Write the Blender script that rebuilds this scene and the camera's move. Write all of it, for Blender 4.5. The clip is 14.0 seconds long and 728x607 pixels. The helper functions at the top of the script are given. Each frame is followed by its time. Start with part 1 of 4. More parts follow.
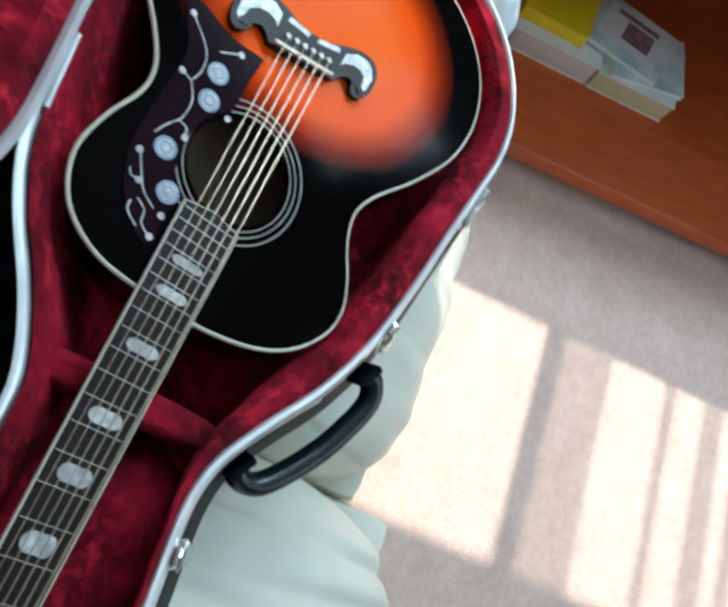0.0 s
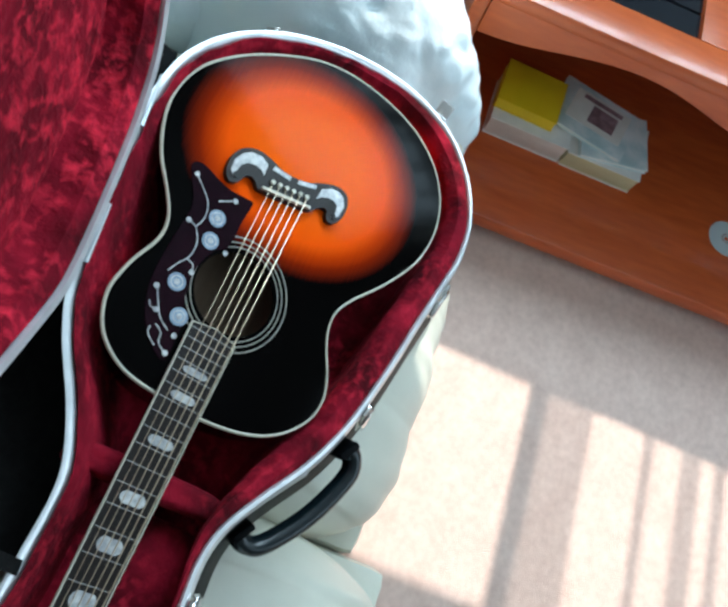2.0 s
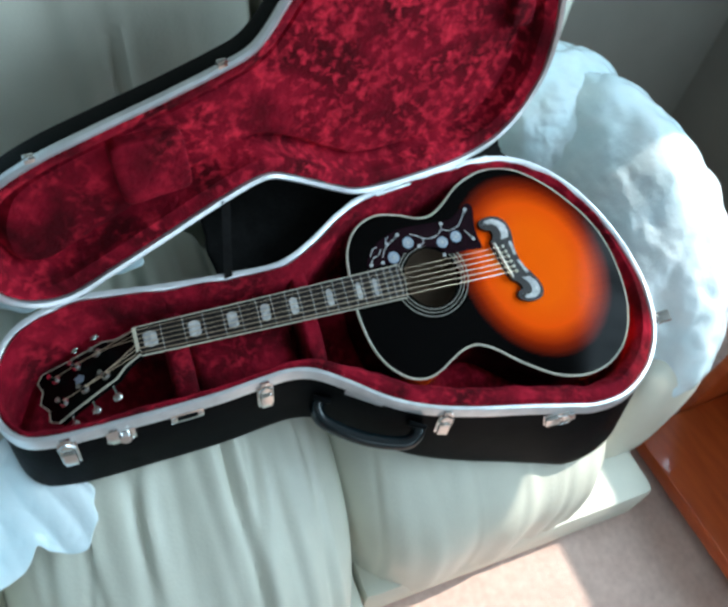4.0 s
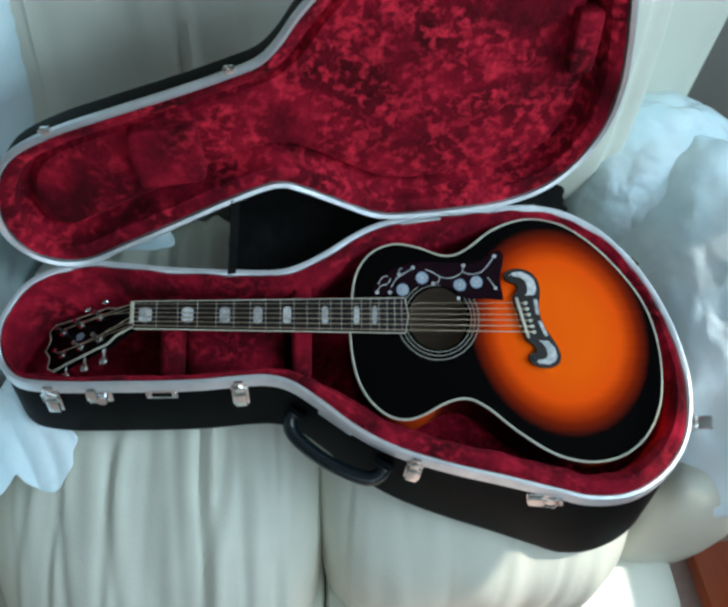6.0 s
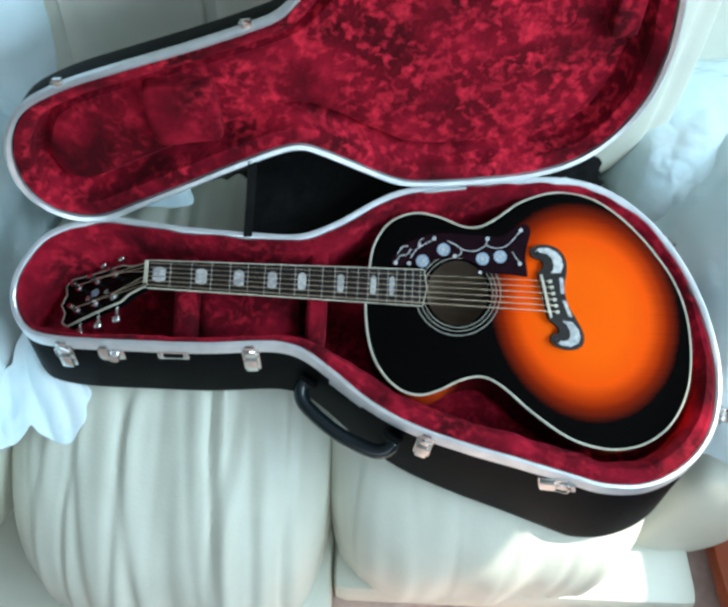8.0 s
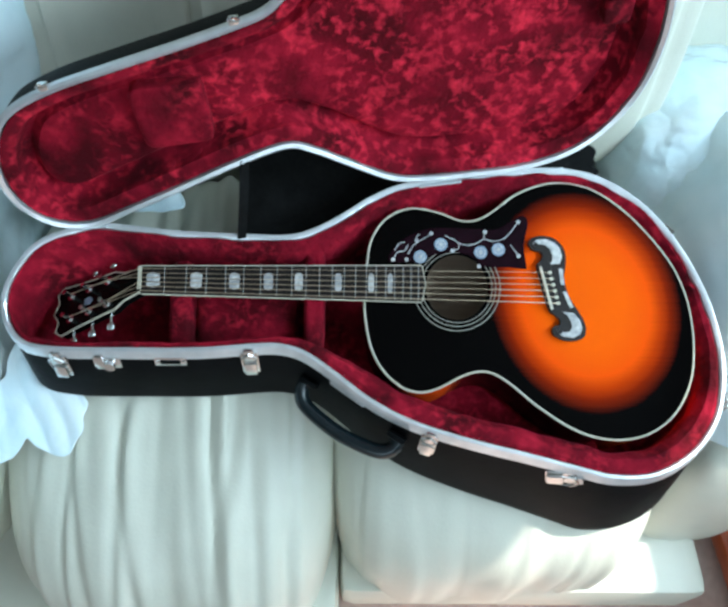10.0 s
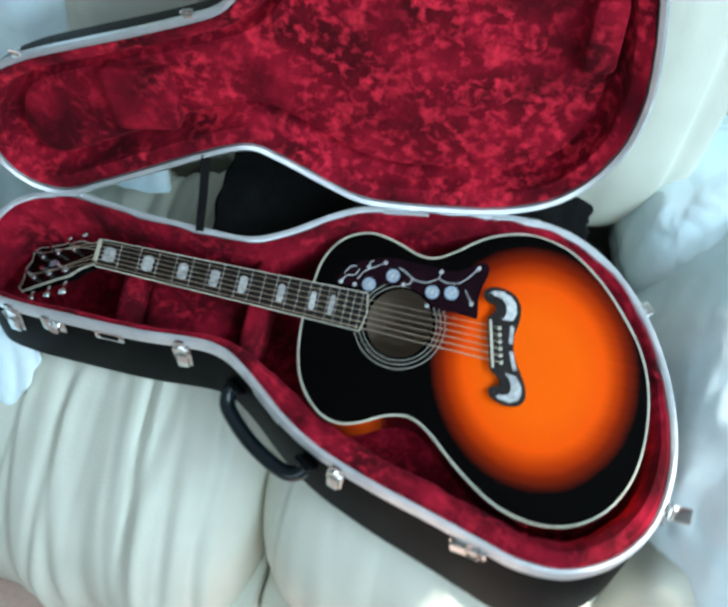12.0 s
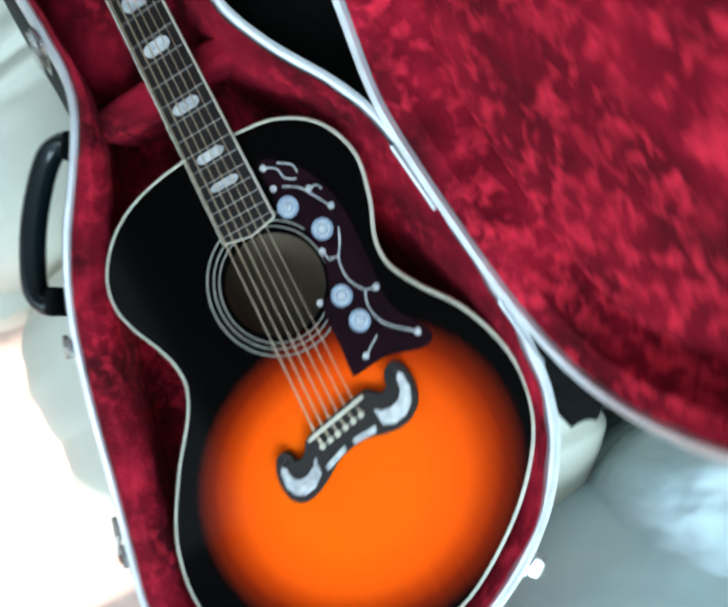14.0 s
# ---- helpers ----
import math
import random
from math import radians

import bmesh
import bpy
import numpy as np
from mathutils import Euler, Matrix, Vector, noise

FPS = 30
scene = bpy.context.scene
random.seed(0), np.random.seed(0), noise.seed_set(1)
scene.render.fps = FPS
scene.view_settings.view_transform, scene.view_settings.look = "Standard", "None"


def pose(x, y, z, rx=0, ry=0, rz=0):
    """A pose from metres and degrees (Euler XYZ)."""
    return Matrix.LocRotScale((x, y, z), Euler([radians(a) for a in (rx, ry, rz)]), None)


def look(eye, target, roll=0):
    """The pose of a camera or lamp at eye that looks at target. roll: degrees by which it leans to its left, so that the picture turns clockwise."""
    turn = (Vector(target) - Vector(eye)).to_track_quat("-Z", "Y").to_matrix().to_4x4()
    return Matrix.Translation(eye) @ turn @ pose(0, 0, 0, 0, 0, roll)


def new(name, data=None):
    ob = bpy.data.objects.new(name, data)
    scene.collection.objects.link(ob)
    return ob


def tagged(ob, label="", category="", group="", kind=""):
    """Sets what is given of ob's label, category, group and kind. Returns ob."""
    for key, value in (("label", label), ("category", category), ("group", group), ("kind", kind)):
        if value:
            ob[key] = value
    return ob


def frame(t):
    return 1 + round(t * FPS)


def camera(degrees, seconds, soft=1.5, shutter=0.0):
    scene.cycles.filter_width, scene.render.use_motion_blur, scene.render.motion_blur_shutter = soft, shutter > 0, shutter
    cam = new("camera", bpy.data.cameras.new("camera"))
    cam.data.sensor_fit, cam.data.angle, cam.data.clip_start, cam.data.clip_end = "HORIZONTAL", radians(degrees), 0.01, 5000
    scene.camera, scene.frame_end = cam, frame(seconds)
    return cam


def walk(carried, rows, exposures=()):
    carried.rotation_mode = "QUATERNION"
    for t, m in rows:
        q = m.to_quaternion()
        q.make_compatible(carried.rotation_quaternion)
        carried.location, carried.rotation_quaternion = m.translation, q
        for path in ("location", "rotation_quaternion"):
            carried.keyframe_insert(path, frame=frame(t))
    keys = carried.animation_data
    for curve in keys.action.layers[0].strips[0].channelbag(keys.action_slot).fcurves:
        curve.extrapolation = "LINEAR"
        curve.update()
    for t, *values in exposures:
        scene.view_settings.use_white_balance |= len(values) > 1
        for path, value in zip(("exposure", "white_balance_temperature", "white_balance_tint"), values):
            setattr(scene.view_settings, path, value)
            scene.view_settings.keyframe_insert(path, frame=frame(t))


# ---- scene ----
cam = camera(56.7, 14.0, soft=3.0, shutter=0.5)

PATH = [
    (0, (0.2160, -0.0876, 0.5929), (0.5660, -0.2058, -0.3364), 42.65),
    (0.5, (0.2200, -0.1181, 0.6105), (0.5482, -0.2545, -0.3242), 44.19),
    (1, (0.2827, -0.0900, 0.7292), (0.6250, -0.2294, -0.2000), 42.20),
    (1.5, (0.2530, -0.0790, 0.7534), (0.6372, -0.1705, -0.1653), 35.46),
    (2, (0.2327, -0.0941, 0.7712), (0.6250, -0.1620, -0.1461), 32.69),
    (2.5, (0.2146, -0.1377, 0.7909), (0.6139, -0.1064, -0.1254), 22.89),
    (3, (0.1416, -0.3081, 0.8634), (0.5251, -0.0571, -0.0254), 14.49),
    (3.5, (0.0581, -0.4983, 0.9155), (0.3867, -0.0761, 0.0706), 9.49),
    (3.7, (0.0033, -0.6148, 0.9048), (0.3362, -0.1120, 0.1071), 9.22),
    (5.8, (0.2952, -0.6713, 0.9426), (0.3789, -0.0804, 0.1403), 5.78),
    (6, (0.3082, -0.6648, 0.9278), (0.3713, -0.0686, 0.1274), 5.00),
    (6.5, (0.3774, -0.6511, 0.9244), (0.3955, -0.0654, 0.1140), 6.40),
    (7, (0.3681, -0.6337, 0.9237), (0.3578, -0.0676, 0.0994), 3.90),
    (7.5, (0.3500, -0.6279, 0.9227), (0.3637, -0.0850, 0.0830), 4.69),
    (8, (0.3462, -0.6281, 0.9144), (0.3533, -0.0842, 0.0753), 3.51),
    (8.2, (0.3472, -0.6393, 0.9011), (0.3530, -0.0830, 0.0702), 3.22),
    (10.3, (0.3333, -0.6242, 0.8967), (0.3545, -0.0781, 0.0592), 2.58),
    (10.5, (0.3793, -0.6408, 0.8819), (0.3639, -0.0801, 0.0541), -0.58),
    (11, (0.4166, -0.6406, 0.8777), (0.3710, -0.0767, 0.0532), -2.41),
    (11.5, (0.5101, -0.6143, 0.9027), (0.4177, -0.0724, 0.0673), -1.94),
    (12, (0.5988, -0.5590, 0.8769), (0.4539, -0.0160, 0.0497), 0.12),
    (12.5, (0.7090, -0.4340, 0.7823), (0.4706, 0.1482, 0.0050), 4.78),
    (13, (0.7707, -0.3148, 0.7592), (0.4646, 0.1796, -0.0544), 5.34),
    (13.5, (0.7993, -0.2351, 0.7471), (0.5026, 0.1333, -0.1339), 12.63),
    (14, (0.5569, -0.0720, 0.6608), (0.5651, 0.1365, -0.3172), 65.83),
]
EXPOSURES = [(0.0, 0.20), (2.0, 0.15), (2.6, 0.12), (3.0, 0.08), (3.5, 0.06), (6.0, -0.20), (6.5, 0.02), (7.0, 0.14), (7.5, 0.34), (12.0, 0.32), (13.0, 0.44), (14.0, 0.52)]
walk(cam, [(t, look(eye, target, roll)) for t, eye, target, roll in PATH], EXPOSURES)

# ---------------------------------------------------------------- light
FLOOR, CEIL = -0.75, 1.95
SUN_ELEV = 51.0
SUN_DIR = Vector((-math.cos(radians(SUN_ELEV)), -0.03, -math.sin(radians(SUN_ELEV)))).normalized()

world = bpy.data.worlds.new("daylight")
scene.world = world
world.use_nodes = True
wn = world.node_tree.nodes
sky = wn.new("ShaderNodeTexSky")
sky.sky_type = "NISHITA"
sky.sun_disc = False
sky.sun_elevation = radians(SUN_ELEV)
sky.sun_rotation = math.atan2(-SUN_DIR.x, -SUN_DIR.y)
world.node_tree.links.new(sky.outputs[0], wn["Background"].inputs[0])
wn["Background"].inputs[1].default_value = 0.08

sun_data = bpy.data.lights.new("sun", "SUN")
sun_data.energy, sun_data.angle, sun_data.color = 5.0, radians(0.6), (1.0, 0.95, 0.88)
sun = new("sun", sun_data)
sun.matrix_world = look((3, -1, 3), Vector((3, -1, 3)) + SUN_DIR)


def window_light(name, eye, target, w, h, watts, colour):
    d = bpy.data.lights.new(name, "AREA")
    d.shape, d.size, d.size_y, d.energy, d.color = "RECTANGLE", w, h, watts, colour
    o = new(name, d)
    o.matrix_world = look(eye, target)
    return o


window_light("window_sky_east", (2.21, -0.85, 1.20), (0.0, -0.85, 0.60), 2.9, 0.80, 122.0, (0.60, 0.84, 1.0))
# fill lamp added in an unseen, assumed window to light things from the front
window_light("front_fill", (0.2, -2.78, 0.8), (0.2, 0.0, 0.3), 2.2, 1.4, 20.0, (0.68, 0.88, 1.0))

# ---------------------------------------------------------------- materials


def material(name, dark, light, scale=20.0, rough=0.5, metal=0.0, bump=0.1, bump_scale=None, detail=4.0,
             low=0.3, high=0.7, coat=0.0, sheen=0.0, sheen_tint=(1, 1, 1), stretch=(1, 1, 1), spec=0.5):
    m = bpy.data.materials.new(name)
    m.use_nodes = True
    n, l = m.node_tree.nodes, m.node_tree.links
    b = n["Principled BSDF"]
    tc = n.new("ShaderNodeTexCoord")
    mp = n.new("ShaderNodeMapping")
    mp.inputs["Scale"].default_value = stretch
    l.new(tc.outputs["Object"], mp.inputs["Vector"])
    nz = n.new("ShaderNodeTexNoise")
    nz.inputs["Scale"].default_value, nz.inputs["Detail"].default_value = scale, detail
    l.new(mp.outputs[0], nz.inputs["Vector"])
    big = n.new("ShaderNodeTexNoise")
    big.inputs["Scale"].default_value, big.inputs["Detail"].default_value = scale * 0.22, 2.0
    l.new(mp.outputs[0], big.inputs["Vector"])
    add = n.new("ShaderNodeMix")
    add.inputs[0].default_value = 0.4
    l.new(nz.outputs["Fac"], add.inputs[2])
    l.new(big.outputs["Fac"], add.inputs[3])
    ramp = n.new("ShaderNodeValToRGB")
    ramp.color_ramp.elements[0].position, ramp.color_ramp.elements[1].position = low, high
    ramp.color_ramp.elements[0].color = (*dark, 1)
    ramp.color_ramp.elements[1].color = (*light, 1)
    l.new(add.outputs[0], ramp.inputs[0])
    l.new(ramp.outputs[0], b.inputs["Base Color"])
    b.inputs["Roughness"].default_value = rough
    b.inputs["Metallic"].default_value = metal
    b.inputs["Specular IOR Level"].default_value = spec
    b.inputs["Coat Weight"].default_value = coat
    b.inputs["Coat Roughness"].default_value = 0.05
    b.inputs["Sheen Weight"].default_value = sheen
    b.inputs["Sheen Tint"].default_value = (*sheen_tint, 1)
    b.inputs["Sheen Roughness"].default_value = 0.4
    if bump:
        bz = n.new("ShaderNodeTexNoise")
        bz.inputs["Scale"].default_value, bz.inputs["Detail"].default_value = bump_scale or scale * 3, 3.0
        l.new(mp.outputs[0], bz.inputs["Vector"])
        bp = n.new("ShaderNodeBump")
        bp.inputs["Strength"].default_value, bp.inputs["Distance"].default_value = bump, 0.004
        l.new(bz.outputs["Fac"], bp.inputs["Height"])
        l.new(bp.outputs[0], b.inputs["Normal"])
    return m


M_SHELL = material("black_abs", (0.002, 0.0022, 0.0026), (0.005, 0.0055, 0.006), 60, 0.48, bump=0.15, bump_scale=420, spec=0.05)
M_ALU = material("brushed_aluminium", (0.62, 0.64, 0.66), (0.84, 0.86, 0.88), 40, 0.32, metal=0.65, bump=0.04)
M_CHROME = material("chrome", (0.62, 0.62, 0.62), (0.85, 0.84, 0.82), 30, 0.18, metal=1.0, bump=0.03)
def crushed_plush(name, sheen_amount):
    """Crushed velvet: dark red pile; sheen of the lying nap painted in as light flecks."""
    m = bpy.data.materials.new(name)
    m.use_nodes = True
    n, l = m.node_tree.nodes, m.node_tree.links
    b = n["Principled BSDF"]
    tc = n.new("ShaderNodeTexCoord")
    def nz(scale, detail, dist):
        x = n.new("ShaderNodeTexNoise")
        x.inputs["Scale"].default_value, x.inputs["Detail"].default_value, x.inputs["Distortion"].default_value = scale, detail, dist
        l.new(tc.outputs["Object"], x.inputs["Vector"])
        return x.outputs["Fac"]
    def ramp(fac, *stops):
        r = n.new("ShaderNodeValToRGB")
        e = r.color_ramp.elements
        e[0].position, e[0].color = stops[0][0], (*stops[0][1], 1)
        e[1].position, e[1].color = stops[-1][0], (*stops[-1][1], 1)
        for p, c in stops[1:-1]:
            e.new(p).color = (*c, 1)
        l.new(fac, r.inputs[0])
        return r.outputs[0]
    pile = ramp(nz(12, 6, 0.2), (0.36, (0.060, 0.0008, 0.004)), (0.52, (0.165, 0.0020, 0.011)), (0.66, (0.31, 0.0060, 0.022)))
    sheen_fleck = ramp(nz(64, 6, 0.3), (0.47, (0, 0, 0)), (0.68, (1, 1, 1)))
    patch = ramp(nz(8, 3, 0.2), (0.38, (0, 0, 0)), (0.58, (sheen_amount,) * 3))
    mul = n.new("ShaderNodeMath")
    mul.operation = "MULTIPLY"
    l.new(sheen_fleck, mul.inputs[0])
    l.new(patch, mul.inputs[1])
    mix = n.new("ShaderNodeMix")
    mix.data_type = "RGBA"
    l.new(mul.outputs[0], mix.inputs[0])
    l.new(pile, mix.inputs[6])
    mix.inputs[7].default_value = (0.78, 0.026, 0.058, 1)
    l.new(mix.outputs[2], b.inputs["Base Color"])
    b.inputs["Roughness"].default_value = 0.9
    b.inputs["Specular IOR Level"].default_value = 0.15
    b.inputs["Sheen Weight"].default_value = 0.12
    b.inputs["Sheen Tint"].default_value = (1.0, 0.08, 0.12, 1)
    b.inputs["Sheen Roughness"].default_value = 0.35
    bp = n.new("ShaderNodeBump")
    bp.inputs["Strength"].default_value, bp.inputs["Distance"].default_value = 0.7, 0.006
    l.new(nz(70, 4, 0.3), bp.inputs["Height"])
    l.new(bp.outputs[0], b.inputs["Normal"])
    return m


# same plush twice, with strong and with weak painted sheen
M_PLUSH = crushed_plush("red_plush", 0.85)
M_PLUSH_TRAY = crushed_plush("faint_sheen_plush", 0.45)
M_STRAP = material("black_webbing", (0.004, 0.004, 0.004), (0.010, 0.010, 0.010), 120, 0.8, bump=0.3, spec=0.1)
M_GRIP = material("black_vinyl_grip", (0.003, 0.007, 0.009), (0.006, 0.013, 0.016), 50, 0.26, bump=0.12)
M_LEATHER = material("pale_leather", (0.57, 0.565, 0.475), (0.69, 0.685, 0.585), 9, 0.42, bump=0.12, bump_scale=160, low=0.25, high=0.75)
M_PLASTIC = material("plastic_sheet", (0.62, 0.84, 0.91), (0.88, 0.95, 0.97), 7, 0.16, bump=0.7, bump_scale=24)
M_CARPET = material("carpet", (0.62, 0.43, 0.365), (0.78, 0.58, 0.50), 55, 0.95, bump=0.8, bump_scale=420, low=0.3, high=0.7, spec=0.1)
M_WOOD = material("cherry_veneer", (0.48, 0.080, 0.020), (0.66, 0.135, 0.034), 12, 0.30, bump=0.05, stretch=(6, 1, 6), coat=0.3)
M_GLASS_DARK = material("smoked_glass", (0.010, 0.012, 0.016), (0.020, 0.024, 0.030), 5, 0.06, bump=0.0)
# wall and ceiling tones are set to control the bounced light
M_WALL = material("wall_paint", (0.21, 0.195, 0.17), (0.26, 0.245, 0.215), 4, 0.85, bump=0.1, bump_scale=90)
M_CEIL = material("ceiling_paint", (0.40, 0.40, 0.39), (0.46, 0.46, 0.45), 4, 0.9, bump=0.05)
M_BLACK = material("black_lacquer", (0.002, 0.002, 0.002), (0.004, 0.004, 0.004), 30, 0.14, bump=0.0, spec=0.06)
M_ROSE = material("rosewood", (0.006, 0.004, 0.004), (0.019, 0.012, 0.010), 40, 0.45, bump=0.1, stretch=(1, 6, 6), spec=0.3)
M_BIND = material("ivory_binding", (0.50, 0.46, 0.36), (0.62, 0.57, 0.46), 60, 0.35, bump=0.0)
M_PEARL = material("pearl", (0.36, 0.36, 0.37), (0.66, 0.655, 0.64), 160, 0.22, bump=0.0, low=0.4, high=0.6)
M_PEARL_BLUE = material("blue_pearl", (0.16, 0.22, 0.30), (0.36, 0.45, 0.55), 200, 0.25, bump=0.0)
M_GUARD = material("tortoise_guard", (0.006, 0.002, 0.004), (0.015, 0.004, 0.008), 60, 0.16, bump=0.0, spec=0.06)
M_RING = material("faded_rosette", (0.22, 0.21, 0.18), (0.34, 0.32, 0.27), 60, 0.35, bump=0.0)
M_STEEL = material("string_bronze", (0.50, 0.38, 0.26), (0.72, 0.58, 0.42), 200, 0.3, metal=0.8, bump=0.0)
M_INSIDE = material("bare_spruce", (0.22, 0.15, 0.10), (0.32, 0.23, 0.16), 12, 0.8, bump=0.1, stretch=(1, 8, 1))


def side_bands():
    """Glossy side: amber at the upper bout and the tail, near black between them."""
    m = material("side_lacquer", (0.16, 0.02, 0.004), (0.24, 0.035, 0.006), 18, 0.14, bump=0.0, spec=0.2)
    n, l = m.node_tree.nodes, m.node_tree.links
    tc, sep, r = n.new("ShaderNodeTexCoord"), n.new("ShaderNodeSeparateXYZ"), n.new("ShaderNodeValToRGB")
    l.new(tc.outputs["Object"], sep.inputs[0])
    l.new(sep.outputs[0], r.inputs[0])
    e = r.color_ramp.elements
    e[0].position, e[0].color = 0.400, (0.004, 0.001, 0.001, 1)
    e[1].position, e[1].color = 0.880, (0.85, 0.095, 0.003, 1)
    for pos, col in ((0.440, (0.60, 0.060, 0.003, 1)), (0.490, (0.85, 0.095, 0.003, 1)), (0.520, (0.030, 0.003, 0.002, 1)), (0.570, (0.004, 0.001, 0.001, 1)), (0.745, (0.006, 0.001, 0.001, 1)), (0.800, (0.70, 0.075, 0.003, 1))):
        e.new(pos).color = col
    l.new(r.outputs[0], n["Principled BSDF"].inputs["Base Color"])
    return m


M_SIDE = side_bands()
M_PAPER = material("paper", (0.70, 0.69, 0.64), (0.82, 0.81, 0.77), 30, 0.7, bump=0.05)
M_PAPER_AGED = material("aged_paper", (0.56, 0.48, 0.28), (0.66, 0.58, 0.36), 60, 0.8, bump=0.1, stretch=(1, 1, 12))
M_PAPER_PINK = material("pinkish_paper", (0.60, 0.48, 0.42), (0.72, 0.60, 0.54), 60, 0.8, bump=0.1, stretch=(1, 1, 12))
M_YELLOW = material("yellow_card", (0.72, 0.47, 0.01), (0.82, 0.56, 0.02), 14, 0.4, bump=0.0)
M_COVER = material("printed_cover", (0.45, 0.60, 0.62), (0.78, 0.82, 0.82), 22, 0.3, bump=0.0, low=0.4, high=0.6)
M_INK = material("printed_ink", (0.10, 0.04, 0.05), (0.40, 0.25, 0.28), 60, 0.5, bump=0.0)
M_DISC = material("disc_face", (0.55, 0.66, 0.68), (0.66, 0.75, 0.76), 8, 0.25, bump=0.0)
M_FRAME = material("white_window_paint", (0.72, 0.72, 0.70), (0.80, 0.80, 0.78), 10, 0.5, bump=0.0)
M_SUN_BLOCK = material("sun_block_cloth", (0.60, 0.57, 0.50), (0.70, 0.67, 0.60), 30, 0.9, bump=0.3)

M_SHEER = material("sheer_voile", (0.66, 0.64, 0.58), (0.76, 0.74, 0.68), 30, 0.9, bump=0.3)
sn, sl = M_SHEER.node_tree.nodes, M_SHEER.node_tree.links
veil, thin = sn.new("ShaderNodeMixShader"), sn.new("ShaderNodeBsdfTransparent")
veil.inputs[0].default_value = 0.58
sl.new(sn["Principled BSDF"].outputs[0], veil.inputs[1])
sl.new(thin.outputs[0], veil.inputs[2])
sl.new(veil.outputs[0], sn["Material Output"].inputs[0])


def sunburst():
    """Glossy top: amber heart fading through red brown to black at the rim."""
    m = bpy.data.materials.new("sunburst_lacquer")
    m.use_nodes = True
    n, l = m.node_tree.nodes, m.node_tree.links
    b = n["Principled BSDF"]
    tc = n.new("ShaderNodeTexCoord")
    mp = n.new("ShaderNodeMapping")
    mp.vector_type = "TEXTURE"
    mp.inputs["Location"].default_value = (0.717, -0.024, 0.0)
    mp.inputs["Rotation"].default_value = (0.0, 0.0, radians(20.0))
    mp.inputs["Scale"].default_value = (0.158, 0.190, 1.0)
    l.new(tc.outputs["Object"], mp.inputs["Vector"])
    sep = n.new("ShaderNodeSeparateXYZ")
    l.new(mp.outputs[0], sep.inputs[0])
    flat = n.new("ShaderNodeCombineXYZ")
    l.new(sep.outputs[0], flat.inputs[0])
    l.new(sep.outputs[1], flat.inputs[1])
    ln = n.new("ShaderNodeVectorMath")
    ln.operation = "LENGTH"
    l.new(flat.outputs[0], ln.inputs[0])
    grain = n.new("ShaderNodeTexNoise")
    gm = n.new("ShaderNodeMapping")
    gm.inputs["Scale"].default_value = (3, 420, 1)
    l.new(tc.outputs["Object"], gm.inputs["Vector"])
    l.new(gm.outputs[0], grain.inputs["Vector"])
    grain.inputs["Scale"].default_value = 1.0
    mix = n.new("ShaderNodeMath")
    mix.operation = "MULTIPLY_ADD"
    mix.inputs[1].default_value = 0.05
    l.new(grain.outputs["Fac"], mix.inputs[0])
    l.new(ln.outputs["Value"], mix.inputs[2])
    r = n.new("ShaderNodeValToRGB")
    e = r.color_ramp.elements
    e[0].position, e[0].color = 0.42, (0.98, 0.118, 0.003, 1)
    e[1].position, e[1].color = 0.68, (0.90, 0.088, 0.003, 1)
    for pos, col in ((0.79, (0.50, 0.038, 0.002, 1)), (0.88, (0.20, 0.013, 0.002, 1)), (0.97, (0.045, 0.004, 0.002, 1)), (1.08, (0.0015, 0.0013, 0.0013, 1))):
        x = e.new(pos)
        x.color = col
    l.new(mix.outputs[0], r.inputs[0])
    l.new(r.outputs[0], b.inputs["Base Color"])
    b.inputs["Roughness"].default_value = 0.10
    b.inputs["Specular IOR Level"].default_value = 0.035
    return m


M_BURST = sunburst()

# ---------------------------------------------------------------- mesh helpers


def mesh_object(name, bm, mat, parent=None, label="", smooth=True):
    me = bpy.data.meshes.new(name)
    bmesh.ops.recalc_face_normals(bm, faces=bm.faces)
    bm.to_mesh(me)
    bm.free()
    me.materials.append(mat)
    if smooth:
        me.shade_smooth()
        me.set_sharp_from_angle(angle=radians(38))
    o = new(name, me)
    o.parent = parent
    if label:
        tagged(o, label)
    return o


def part(name, bm, mat, parent, label="", smooth=True):
    return mesh_object(name, bm, mat, parent, label, smooth)


def thing(name, m, label, category, group="", kind=""):
    o = new(name)
    o.empty_display_size = 0.05
    o.matrix_world = m
    return tagged(o, label, category, group, kind)


def box(bm, x0, x1, y0, y1, z0, z1, bevel=0.0):
    r = bmesh.ops.create_cube(bm, size=1.0)
    v = r["verts"]
    bmesh.ops.scale(bm, vec=(x1 - x0, y1 - y0, z1 - z0), verts=v)
    bmesh.ops.translate(bm, vec=((x0 + x1) / 2, (y0 + y1) / 2, (z0 + z1) / 2), verts=v)
    if bevel:
        edges = {e for q in v for e in q.link_edges}
        bmesh.ops.bevel(bm, geom=list(edges), offset=bevel, segments=2, affect="EDGES", profile=0.6)
    return v


def boxed(x0, x1, y0, y1, z0, z1, bevel=0.0):
    bm = bmesh.new()
    box(bm, x0, x1, y0, y1, z0, z1, bevel)
    return bm


def ring(bm, pts):
    return [bm.verts.new(p) for p in pts]


def bridge(bm, a, b, closed=True):
    n = len(a)
    for i in range(n if closed else n - 1):
        j = (i + 1) % n
        bm.faces.new((a[i], a[j], b[j], b[i]))


